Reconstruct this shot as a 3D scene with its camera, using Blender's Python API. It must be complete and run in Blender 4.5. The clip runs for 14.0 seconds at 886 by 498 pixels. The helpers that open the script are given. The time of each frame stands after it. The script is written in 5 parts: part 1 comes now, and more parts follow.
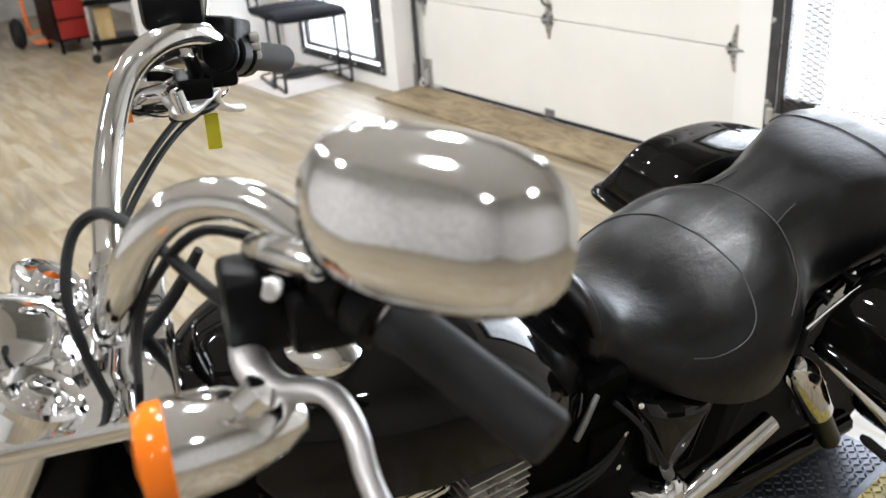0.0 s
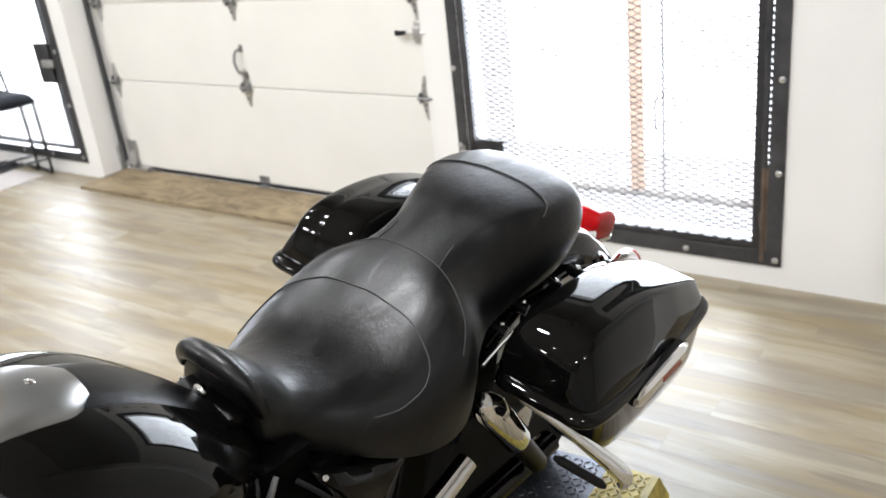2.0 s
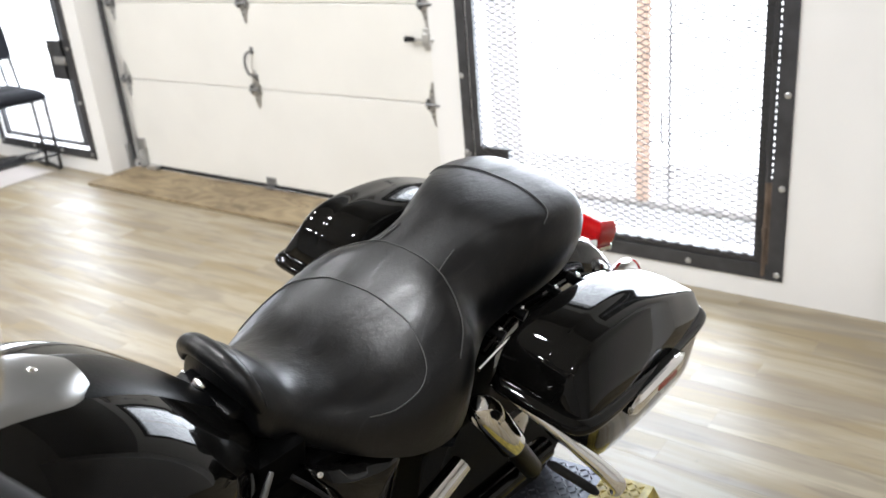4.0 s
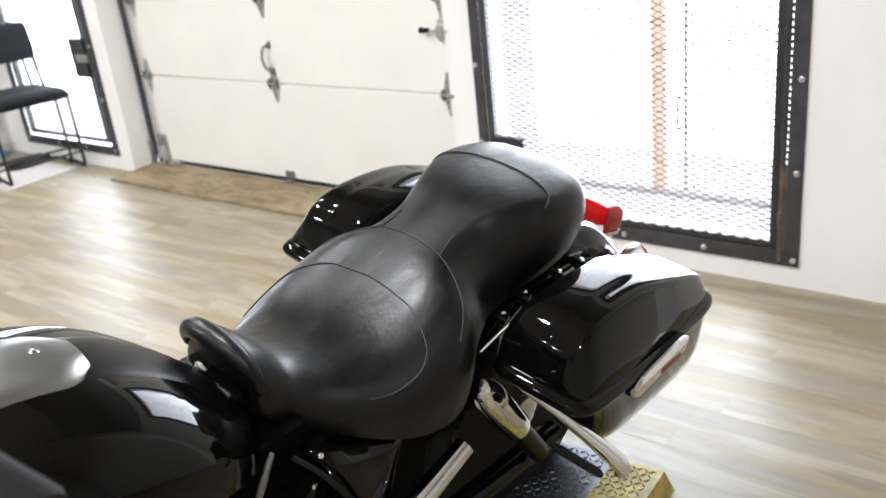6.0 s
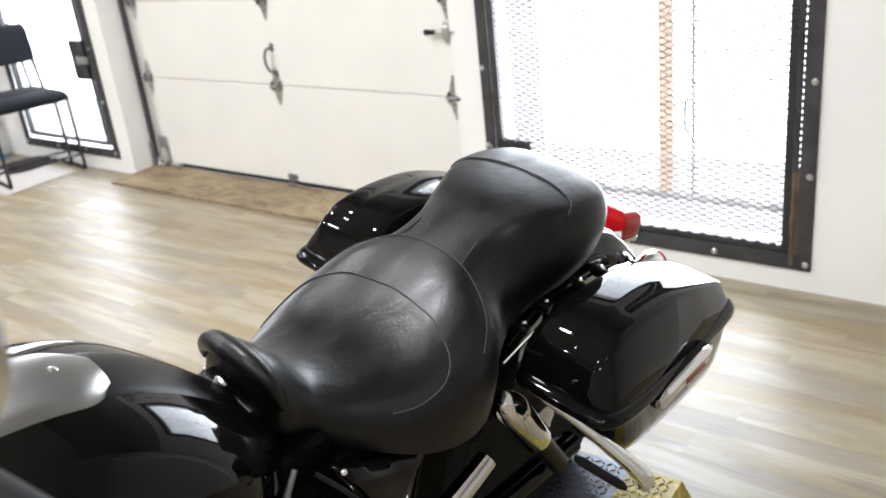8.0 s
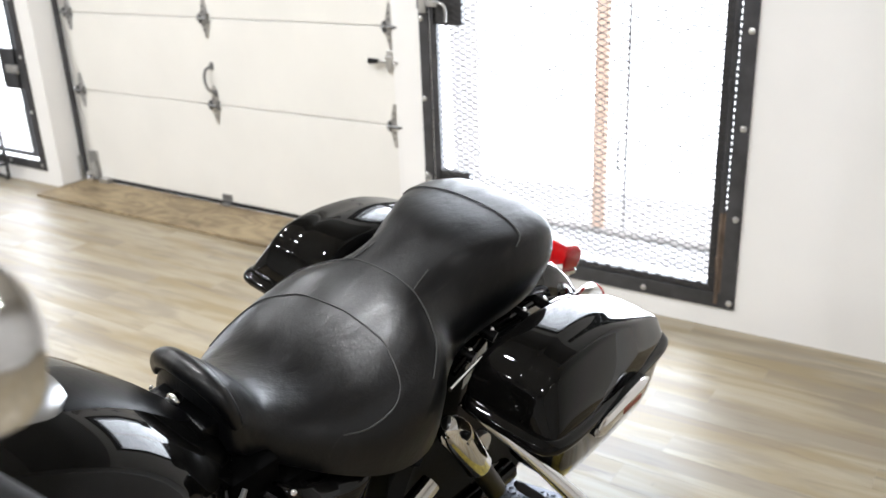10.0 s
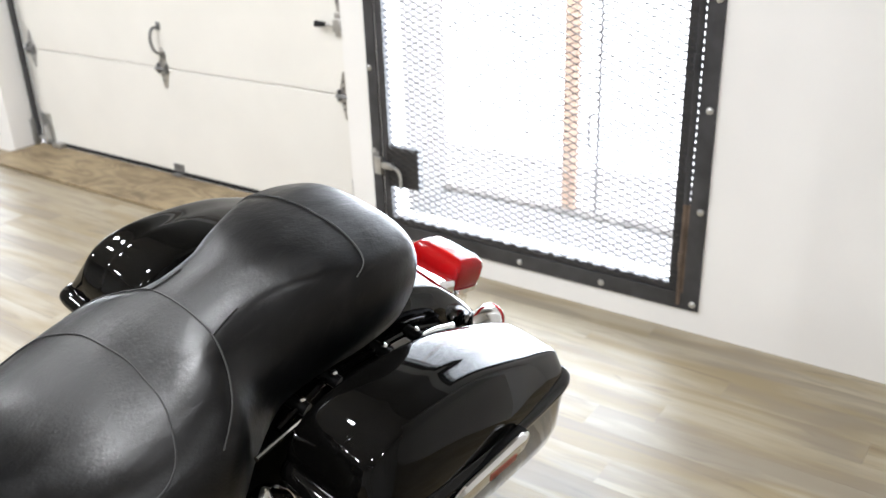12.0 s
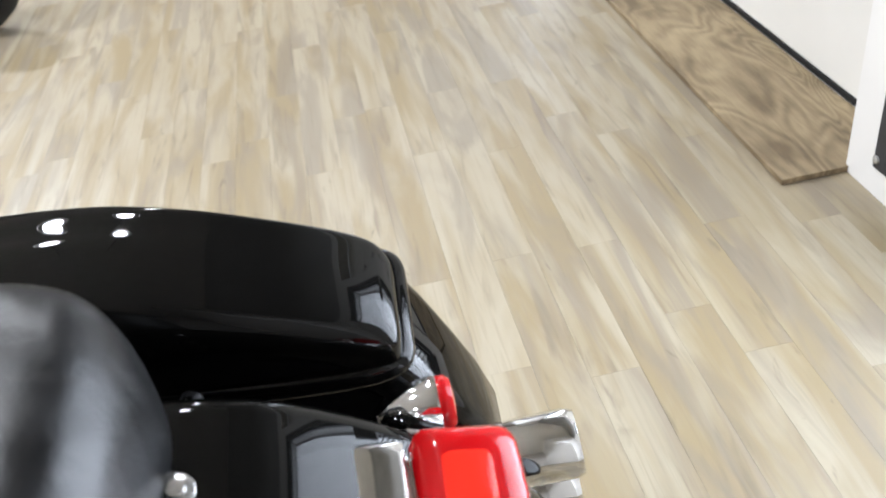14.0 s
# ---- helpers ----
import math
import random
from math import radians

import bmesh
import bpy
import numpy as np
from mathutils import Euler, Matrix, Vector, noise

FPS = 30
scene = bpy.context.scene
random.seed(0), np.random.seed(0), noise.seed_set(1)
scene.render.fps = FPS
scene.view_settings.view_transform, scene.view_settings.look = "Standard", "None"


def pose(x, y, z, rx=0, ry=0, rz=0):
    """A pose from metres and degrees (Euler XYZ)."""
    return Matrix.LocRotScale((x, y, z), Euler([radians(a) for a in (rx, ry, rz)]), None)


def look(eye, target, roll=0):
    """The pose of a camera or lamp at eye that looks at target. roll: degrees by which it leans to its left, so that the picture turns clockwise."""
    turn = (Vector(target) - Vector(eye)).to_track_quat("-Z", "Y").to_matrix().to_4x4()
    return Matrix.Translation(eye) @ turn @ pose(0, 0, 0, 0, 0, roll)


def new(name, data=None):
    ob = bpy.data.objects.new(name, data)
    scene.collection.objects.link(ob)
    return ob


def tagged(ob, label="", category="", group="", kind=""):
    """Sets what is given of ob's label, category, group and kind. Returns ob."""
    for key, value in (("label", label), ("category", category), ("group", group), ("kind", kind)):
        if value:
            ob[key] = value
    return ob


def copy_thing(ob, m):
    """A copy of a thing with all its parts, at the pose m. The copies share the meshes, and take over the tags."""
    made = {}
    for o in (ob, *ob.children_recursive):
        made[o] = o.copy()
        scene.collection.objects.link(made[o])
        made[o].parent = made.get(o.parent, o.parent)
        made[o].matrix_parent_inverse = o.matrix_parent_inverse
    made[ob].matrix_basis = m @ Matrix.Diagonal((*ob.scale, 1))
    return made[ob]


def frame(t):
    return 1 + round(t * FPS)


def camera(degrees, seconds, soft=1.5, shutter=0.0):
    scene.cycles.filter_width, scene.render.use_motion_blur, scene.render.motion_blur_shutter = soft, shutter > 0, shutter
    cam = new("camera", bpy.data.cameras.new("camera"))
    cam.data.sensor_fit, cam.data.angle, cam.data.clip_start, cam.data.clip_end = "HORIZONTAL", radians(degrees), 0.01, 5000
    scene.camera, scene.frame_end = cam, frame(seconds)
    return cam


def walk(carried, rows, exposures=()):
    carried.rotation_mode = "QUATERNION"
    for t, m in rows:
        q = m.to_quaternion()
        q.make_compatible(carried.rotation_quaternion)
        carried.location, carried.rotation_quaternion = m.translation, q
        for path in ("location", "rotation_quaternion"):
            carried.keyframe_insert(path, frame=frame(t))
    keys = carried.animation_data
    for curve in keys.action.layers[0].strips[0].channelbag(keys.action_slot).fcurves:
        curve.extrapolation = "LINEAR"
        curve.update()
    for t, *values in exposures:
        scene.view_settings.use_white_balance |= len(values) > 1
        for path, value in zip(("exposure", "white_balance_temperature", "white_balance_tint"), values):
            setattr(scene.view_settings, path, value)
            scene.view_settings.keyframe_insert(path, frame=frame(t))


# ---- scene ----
cam = camera(53.0, 14.0)

PATH = [
    (0, (0.09, 0.338, 1.42), (1.149, 1.805, 0.568), -4.4),
    (0.5, (0.16, 0.314, 1.406), (1.394, 1.641, 0.559), -6.0),
    (1, (0.189, 0.289, 1.402), (1.529, 1.519, 0.57), -6.3),
    (1.5, (0.212, 0.267, 1.397), (1.63, 1.415, 0.577), -6.1),
    (2, (0.228, 0.26, 1.405), (1.696, 1.374, 0.627), -6.6),
    (2.5, (0.228, 0.258, 1.404), (1.697, 1.366, 0.618), -5.6),
    (3, (0.223, 0.253, 1.406), (1.696, 1.361, 0.631), -5.3),
    (5.5, (0.217, 0.211, 1.398), (1.661, 1.369, 0.64), -5.3),
    (6, (0.228, 0.198, 1.393), (1.654, 1.37, 0.624), -6.5),
    (6.5, (0.222, 0.2, 1.398), (1.638, 1.41, 0.67), -7.1),
    (7, (0.227, 0.217, 1.397), (1.648, 1.416, 0.66), -6.9),
    (9.5, (0.234, 0.274, 1.398), (1.719, 1.368, 0.624), -4.3),
    (10, (0.181, 0.272, 1.41), (1.732, 1.309, 0.688), -2.3),
    (10.5, (0.092, 0.238, 1.415), (1.77, 1.098, 0.746), 0.5),
    (11, (0.093, 0.241, 1.404), (1.81, 0.967, 0.678), 3.3),
    (11.5, (0.344, 0.194, 1.385), (1.978, 1.087, 0.656), 1.6),
    (12, (0.608, 0.211, 1.391), (2.094, 1.274, 0.578), -2.0),
    (12.5, (0.89, 0.366, 1.343), (2.181, 1.5, 0.319), -4.3),
    (13, (1.265, 0.385, 1.331), (2.255, 1.821, 0.352), -5.9),
    (13.5, (1.576, 0.496, 1.283), (2.086, 2.088, 0.184), -6.0),
    (14, (1.847, 0.644, 1.279), (1.99, 2.248, 0.093), -9.1),
]
walk(cam, [(t, look(eye, target, roll)) for t, eye, target, roll in PATH], ((0.0, 0.0, 6230, 12), (13.0, 0.0, 6200, 12), (14.0, 0.08, 5950, 12)))
cam.data.dof.use_dof, cam.data.dof.focus_distance, cam.data.dof.aperture_fstop = True, 1.3, 5.6

# world, daylight and room lamps
world = bpy.data.worlds.new("world")
scene.world = world
world.use_nodes = True
wn, wl = world.node_tree.nodes, world.node_tree.links
sky = wn.new("ShaderNodeTexSky")
sky.sky_type, sky.sun_disc = "NISHITA", False
sky.sun_elevation, sky.sun_rotation = radians(48), radians(0)
wl.new(sky.outputs[0], wn["Background"].inputs[0])
wn["Background"].inputs[1].default_value = 0.15

sun = new("sun", bpy.data.lights.new("sun", "SUN"))
sun.data.energy, sun.data.angle, sun.data.color = 3.0, radians(12), (1, 0.97, 0.92)
sun.matrix_world = look((4.5, 9.0, 7.8), (4.3, 2.0, 0))

LAMP_WATTS, LAMP_COLOUR = 34.5, (0.985, 0.985, 0.965)


# the sky's light in the two glazed openings of the street wall
def daylight(y, wide, z, tall, watts):
    lamp = new("window_daylight", bpy.data.lights.new("window_daylight", "AREA"))
    lamp.data.shape, lamp.data.size, lamp.data.size_y = "RECTANGLE", wide, tall
    lamp.data.energy, lamp.data.color = watts, (0.89, 0.95, 1.0)
    lamp.matrix_world = look((3.165, y, z), (0, y, z))


daylight(1.61, 1.11, 1.09, 1.90, 108)
daylight(5.365, 0.90, 1.10, 1.92, 36)

# materials
def mat(name, color, rough=0.5, metal=0.0, coat=0.0, vary=0.12, scale=6.0, grain=0.0, grain_scale=160.0, bump=0.0, spec=0.5):
    """A surface with variation at two scales, and a fine relief."""
    m = bpy.data.materials.new(name)
    m.use_nodes = True
    n, l = m.node_tree.nodes, m.node_tree.links
    p = n["Principled BSDF"]
    p.inputs["Roughness"].default_value, p.inputs["Metallic"].default_value = rough, metal
    p.inputs["Coat Weight"].default_value, p.inputs["Coat Roughness"].default_value = coat, 0.03
    p.inputs["Specular IOR Level"].default_value = spec
    co = n.new("ShaderNodeTexCoord")
    big, small = n.new("ShaderNodeTexNoise"), n.new("ShaderNodeTexNoise")
    big.inputs["Scale"].default_value, big.inputs["Detail"].default_value = scale, 4
    small.inputs["Scale"].default_value, small.inputs["Detail"].default_value = grain_scale, 3
    l.new(co.outputs["Object"], big.inputs["Vector"])
    l.new(co.outputs["Object"], small.inputs["Vector"])
    ramp = n.new("ShaderNodeValToRGB")
    ramp.color_ramp.elements[0].position, ramp.color_ramp.elements[1].position = 0.3, 0.7
    ramp.color_ramp.elements[0].color = (*[c * (1 - vary) for c in color], 1)
    ramp.color_ramp.elements[1].color = (*[min(1, c * (1 + vary)) for c in color], 1)
    l.new(big.outputs["Fac"], ramp.inputs["Fac"])
    last = ramp.outputs["Color"]
    if grain:
        mix = n.new("ShaderNodeMix")
        mix.data_type, mix.blend_type = "RGBA", "MULTIPLY"
        mix.inputs["Factor"].default_value = grain
        l.new(last, mix.inputs["A"])
        l.new(small.outputs["Fac"], mix.inputs["B"])
        last = mix.outputs["Result"]
    l.new(last, p.inputs["Base Color"])
    rr = n.new("ShaderNodeMapRange")
    rr.inputs["To Min"].default_value, rr.inputs["To Max"].default_value = rough * 0.85, min(1, rough * 1.2)
    l.new(big.outputs["Fac"], rr.inputs["Value"])
    l.new(rr.outputs["Result"], p.inputs["Roughness"])
    if bump:
        b = n.new("ShaderNodeBump")
        b.inputs["Strength"].default_value, b.inputs["Distance"].default_value = bump, 0.002
        l.new(small.outputs["Fac"], b.inputs["Height"])
        l.new(b.outputs["Normal"], p.inputs["Normal"])
    return m


def plywood(name, dark, light):
    """Rotary-cut veneer: wandering growth rings stretched along the sheet, stains and fine pores."""
    m = bpy.data.materials.new(name)
    m.use_nodes = True
    n, l = m.node_tree.nodes, m.node_tree.links
    p = n["Principled BSDF"]
    p.inputs["Roughness"].default_value = 0.6
    geo = n.new("ShaderNodeNewGeometry")

    def noise(scale, detail, warp):
        mp, tx = n.new("ShaderNodeMapping"), n.new("ShaderNodeTexNoise")
        mp.inputs["Scale"].default_value = scale
        tx.inputs["Scale"].default_value, tx.inputs["Detail"].default_value, tx.inputs["Distortion"].default_value = 1.0, detail, warp
        l.new(geo.outputs["Position"], mp.inputs["Vector"])
        l.new(mp.outputs[0], tx.inputs["Vector"])
        return tx.outputs["Fac"]

    def calc(op, first, second):
        q = n.new("ShaderNodeMath")
        q.operation = op
        l.new(first, q.inputs[0])
        if isinstance(second, (int, float)):
            q.inputs[1].default_value = second
        else:
            l.new(second, q.inputs[1])
        return q.outputs[0]

    field = noise((4.6, 1.5, 4.0), 2.2, 0.5)
    rings = calc("MULTIPLY", calc("SINE", calc("MULTIPLY", field, 95.0), 0.0), 0.10)
    mottle = noise((9, 3.5, 9), 4, 0.3)
    pores = noise((160, 14, 60), 2, 0.0)
    tone = calc("ADD", calc("ADD", rings, mottle), calc("MULTIPLY", pores, 0.35))
    ramp = n.new("ShaderNodeValToRGB")
    ramp.color_ramp.elements[0].position, ramp.color_ramp.elements[1].position = 0.42, 1.0
    ramp.color_ramp.elements[0].color, ramp.color_ramp.elements[1].color = (*dark, 1), (*light, 1)
    l.new(tone, ramp.inputs["Fac"])
    l.new(ramp.outputs["Color"], p.inputs["Base Color"])
    b = n.new("ShaderNodeBump")
    b.inputs["Strength"].default_value, b.inputs["Distance"].default_value = 0.2, 0.002
    l.new(tone, b.inputs["Height"])
    l.new(b.outputs["Normal"], p.inputs["Normal"])
    return m


def glow(name, color, strength):
    m = bpy.data.materials.new(name)
    m.use_nodes = True
    p = m.node_tree.nodes["Principled BSDF"]
    p.inputs["Base Color"].default_value = (*color, 1)
    p.inputs["Emission Color"].default_value, p.inputs["Emission Strength"].default_value = (*color, 1), strength
    return m


def lens_plastic(name, color, rough=0.12):
    m = mat(name, color, rough, coat=0.0, vary=0.06, scale=30)
    p = m.node_tree.nodes["Principled BSDF"]
    p.inputs["Specular IOR Level"].default_value = 0.3
    return m


def vinyl(name):
    """Worn black vinyl: fine pores, soft folds, rubbed and dusty patches."""
    m = mat(name, (0.0030, 0.0030, 0.0033), 0.36, vary=0.3, scale=6, bump=0.16, grain_scale=260, spec=0.36)
    n, l = m.node_tree.nodes, m.node_tree.links
    p = n["Principled BSDF"]
    co = n.new("ShaderNodeTexCoord")

    def noise(scale, turn, size, detail, warp=0.0):
        mp, tx = n.new("ShaderNodeMapping"), n.new("ShaderNodeTexNoise")
        mp.inputs["Scale"].default_value, mp.inputs["Rotation"].default_value = scale, (0, 0, turn)
        tx.inputs["Scale"].default_value, tx.inputs["Detail"].default_value, tx.inputs["Distortion"].default_value = size, detail, warp
        l.new(co.outputs["Object"], mp.inputs["Vector"])
        l.new(mp.outputs[0], tx.inputs["Vector"])
        return tx.outputs["Fac"]

    def span(value, a, b, lo, hi):
        r = n.new("ShaderNodeMapRange")
        r.interpolation_type = "SMOOTHSTEP"
        for key, q in (("From Min", a), ("From Max", b), ("To Min", lo), ("To Max", hi)):
            r.inputs[key].default_value = q
        l.new(value, r.inputs["Value"])
        return r.outputs["Result"]

    def sums(op, first, second):
        q = n.new("ShaderNodeMath")
        q.operation = op
        for k, v in enumerate((first, second)):
            if isinstance(v, (int, float)):
                q.inputs[k].default_value = v
            else:
                l.new(v, q.inputs[k])
        return q.outputs[0]

    rub = noise((1.0, 2.4, 1.0), 0.6, 11, 6)
    rough = span(rub, 0.3, 0.7, 0.29, 0.42)
    l.new(rough, p.inputs["Roughness"])
    dust = n.new("ShaderNodeMix")
    dust.data_type = "RGBA"
    dust.inputs["B"].default_value = (0.022, 0.0215, 0.021, 1)
    l.new(n["Color Ramp"].outputs["Color"], dust.inputs["A"])
    l.new(sums("ADD", span(noise((1.0, 9.0, 1.0), 0.75, 14, 6, 0.4), 0.60, 0.76, 0.0, 0.30), span(noise((1.0, 5.0, 1.0), 0.75, 10, 5, 0.6), 0.54, 0.80, 0.0, 0.35)), dust.inputs["Factor"])
    l.new(dust.outputs["Result"], p.inputs["Base Color"])
    fold = n.new("ShaderNodeBump")
    fold.inputs["Strength"].default_value, fold.inputs["Distance"].default_value = 0.24, 0.006
    l.new(sums("ADD", noise((1.0, 1.7, 1.0), 0.6, 17, 3, 0.4), sums("MULTIPLY", noise((1.0, 1.4, 1.0), 1.1, 48, 3, 0.3), 0.30)), fold.inputs["Height"])
    l.new(fold.outputs["Normal"], n["Bump"].inputs["Normal"])
    return m


PAINT = mat("white_wall_paint", (0.80, 0.79, 0.77), 0.6, vary=0.03, scale=2, bump=0.12, grain_scale=90)
CREAM = mat("cream_door_paint", (0.765, 0.75, 0.705), 0.5, vary=0.03, scale=3, bump=0.1, grain_scale=120)
# for the unseen upper wall: grey chosen to keep the bike's reflections dark and even
UPPER = mat("reflection_toning_grey", (0.30, 0.30, 0.295), 0.7, vary=0.15, scale=2, bump=0.12, grain_scale=90)
CEILING = mat("white_ceiling_paint", (0.80, 0.79, 0.77), 0.8, vary=0.06)
DIM = mat("pale_block_wall", (0.55, 0.54, 0.525), 0.8, vary=0.2)
def worn_plank(name):
    """Limed oak print: cream ground, tan clouds, grey-brown streaks along the board."""
    m = bpy.data.materials.new(name)
    m.use_nodes = True
    n, l = m.node_tree.nodes, m.node_tree.links
    p = n["Principled BSDF"]
    geo, info = n.new("ShaderNodeNewGeometry"), n.new("ShaderNodeObjectInfo")
    seed, shift = n.new("ShaderNodeMath"), n.new("ShaderNodeVectorMath")
    seed.operation, shift.operation = "ADD", "MULTIPLY_ADD"
    l.new(info.outputs["Random"], seed.inputs[0])
    l.new(geo.outputs["Random Per Island"], seed.inputs[1])
    l.new(seed.outputs[0], shift.inputs[0])
    shift.inputs[1].default_value = (31, 17, 23)
    l.new(geo.outputs["Position"], shift.inputs[2])

    def noise(scale, detail, warp):
        mp, tx = n.new("ShaderNodeMapping"), n.new("ShaderNodeTexNoise")
        mp.inputs["Scale"].default_value = scale
        tx.inputs["Scale"].default_value, tx.inputs["Detail"].default_value, tx.inputs["Distortion"].default_value = 1.0, detail, warp
        l.new(shift.outputs[0], mp.inputs["Vector"])
        l.new(mp.outputs[0], tx.inputs["Vector"])
        return tx.outputs["Fac"]

    def ramp(value, a, b):
        r = n.new("ShaderNodeMapRange")
        r.interpolation_type = "SMOOTHSTEP"
        r.inputs["From Min"].default_value, r.inputs["From Max"].default_value = a, b
        l.new(value, r.inputs["Value"])
        return r.outputs["Result"]

    def blend(first, second, fac, amount):
        mx, k = n.new("ShaderNodeMix"), n.new("ShaderNodeMath")
        mx.data_type, k.operation = "RGBA", "MULTIPLY"
        l.new(fac, k.inputs[0])
        k.inputs[1].default_value = amount
        l.new(k.outputs[0], mx.inputs["Factor"])
        if isinstance(first, tuple):
            mx.inputs["A"].default_value = (*first, 1)
        else:
            l.new(first, mx.inputs["A"])
        mx.inputs["B"].default_value = (*second, 1)
        return mx.outputs["Result"]

    clouds, streaks, fine = noise((9, 1.3, 5), 4, 0.7), noise((30, 3.2, 5), 5, 0.8), noise((150, 5, 5), 2, 0.0)
    broad, knots = noise((10.0, 1.5, 3), 4, 1.0), noise((15, 6, 5), 3, 1.2)
    c = blend((0.325, 0.281, 0.202), (0.220, 0.165, 0.080), ramp(clouds, 0.38, 0.64), 0.82)
    c = blend(c, (0.105, 0.080, 0.054), ramp(streaks, 0.54, 0.74), 0.52)
    c = blend(c, (0.178, 0.150, 0.118), ramp(broad, 0.46, 0.66), 0.62)
    c = blend(c, (0.100, 0.078, 0.055), ramp(knots, 0.68, 0.78), 0.5)
    c = blend(c, (0.21, 0.165, 0.11), ramp(fine, 0.50, 0.75), 0.36)
    fr = n.new("ShaderNodeMath")
    fr.operation = "FRACT"
    l.new(seed.outputs[0], fr.inputs[0])
    c = blend(c, (0.21, 0.160, 0.09), fr.outputs[0], 0.10)
    l.new(c, p.inputs["Base Color"])
    p.inputs["Specular IOR Level"].default_value = 0.6
    rr = n.new("ShaderNodeMapRange")
    rr.inputs["To Min"].default_value, rr.inputs["To Max"].default_value = 0.35, 0.48
    l.new(clouds, rr.inputs["Value"])
    l.new(rr.outputs["Result"], p.inputs["Roughness"])
    b = n.new("ShaderNodeBump")
    b.inputs["Strength"].default_value, b.inputs["Distance"].default_value = 0.12, 0.002
    l.new(streaks, b.inputs["Height"])
    l.new(b.outputs["Normal"], p.inputs["Normal"])
    return m


PLANK = worn_plank("vinyl_plank")
PLY = plywood("plywood", (0.125, 0.088, 0.046), (0.36, 0.280, 0.165))
STEEL = mat("dark_gate_steel", (0.055, 0.055, 0.058), 0.5, metal=0.4, vary=0.3, scale=14, bump=0.2)
MESH_STEEL = mat("expanded_metal", (0.06, 0.057, 0.055), 0.45, metal=0.5, vary=0.25, scale=20)
RUST = mat("rusty_steel", (0.13, 0.095, 0.07), 0.7, metal=0.3, vary=0.45, scale=18, bump=0.3)
ZINC = mat("galvanised_steel", (0.55, 0.55, 0.54), 0.35, metal=0.85, vary=0.15, scale=25)
DARKZINC = mat("dull_zinc", (0.22, 0.22, 0.22), 0.45, metal=0.6, vary=0.25, scale=30)
RUBBER = mat("black_rubber", (0.009, 0.009, 0.0095), 0.65, vary=0.2, bump=0.3, spec=0.25)
GLOSS = mat("gloss_black_paint", (0.0025, 0.0024, 0.0022), 0.03, coat=0.0, vary=0.1, spec=0.22)
SATIN = mat("black_plastic", (0.0025, 0.0025, 0.0028), 0.36, vary=0.2, bump=0.2, grain_scale=300, spec=0.11)
# near-black for castings and filler blocks; the shade inside the bike is in the colour
MATTE = mat("matte_black_casting", (0.0016, 0.0016, 0.0016), 0.6, vary=0.3, bump=0.3, grain_scale=200, spec=0.03)
LEATHER = vinyl("black_seat_vinyl")
THREAD = mat("grey_thread", (0.035, 0.035, 0.035), 0.6, vary=0.2, bump=0.4)
CHROME = mat("chrome", (0.82, 0.82, 0.82), 0.06, metal=1.0, vary=0.03)
BRUSHED = mat("brushed_alloy", (0.62, 0.61, 0.60), 0.28, metal=0.95, vary=0.1, scale=20)
RED = lens_plastic("red_lens", (0.34, 0.004, 0.005), 0.06)
# brighter red: the glow inside the translucent lens, put into the colour
RED_GLOW = lens_plastic("red_lens_painted_glow", (0.68, 0.020, 0.009), 0.10)
AMBER = lens_plastic("amber_lens", (0.85, 0.19, 0.01))
YELLOW_PAINT = mat("yellow_paint", (0.55, 0.43, 0.09), 0.5, vary=0.4, scale=28, grain=0.5, grain_scale=60, bump=0.2)
BLACK_PLATE = mat("black_tread_plate", (0.085, 0.09, 0.105), 0.36, metal=0.75, vary=0.3, scale=22)
TAG = mat("yellow_tag", (0.80, 0.70, 0.03), 0.6, vary=0.06)
FABRIC = mat("navy_fabric", (0.006, 0.0065, 0.009), 0.9, vary=0.2, scale=12, bump=0.5, grain_scale=500, spec=0.2)
BLACK_METAL = mat("black_tube", (0.02, 0.02, 0.02), 0.4, vary=0.2)
PAPER = mat("paper_sheet", (0.50, 0.46, 0.43), 0.8, vary=0.08, scale=5)
CARD = mat("cardboard", (0.50, 0.36, 0.17), 0.8, vary=0.12, scale=8)
ORANGE = mat("orange_paint", (0.75, 0.16, 0.03), 0.4, vary=0.1)
REDPAINT = mat("red_cabinet_paint", (0.24, 0.016, 0.012), 0.35, vary=0.15)
CLOTH = mat("blue_cloth", (0.12, 0.30, 0.52), 0.9, vary=0.15)
PURPLE = mat("purple_box", (0.12, 0.05, 0.14), 0.6)
POST = mat("orange_wood_post", (0.80, 0.56, 0.42), 0.7, vary=0.15, scale=10)
SNOW = mat("pale_concrete", (0.72, 0.72, 0.72), 0.9, vary=0.05, scale=4, bump=0.2)
OUTSIDE = glow("bright_outdoors", (0.97, 0.985, 1.0), 1.7)


# building helpers
def part(name, bm, material, parent=None, label="", smooth=True):
    """Links a bmesh as one mesh object under a thing or a part."""
    me = bpy.data.meshes.new(name)
    bmesh.ops.recalc_face_normals(bm, faces=bm.faces)
    bm.to_mesh(me)
    bm.free()
    for q in me.polygons:
        q.use_smooth = smooth
    me.materials.append(material)
    ob = new(name, me)
    ob.parent = parent
    if smooth:
        me.set_sharp_from_angle(angle=radians(42))
    if label:
        tagged(ob, label)
    return ob


def thing(name, label, category, m=None, group="", kind=""):
    ob = new(name)
    ob.empty_display_size = 0.05
    if m is not None:
        ob.matrix_world = m
    return tagged(ob, label, category, group, kind)


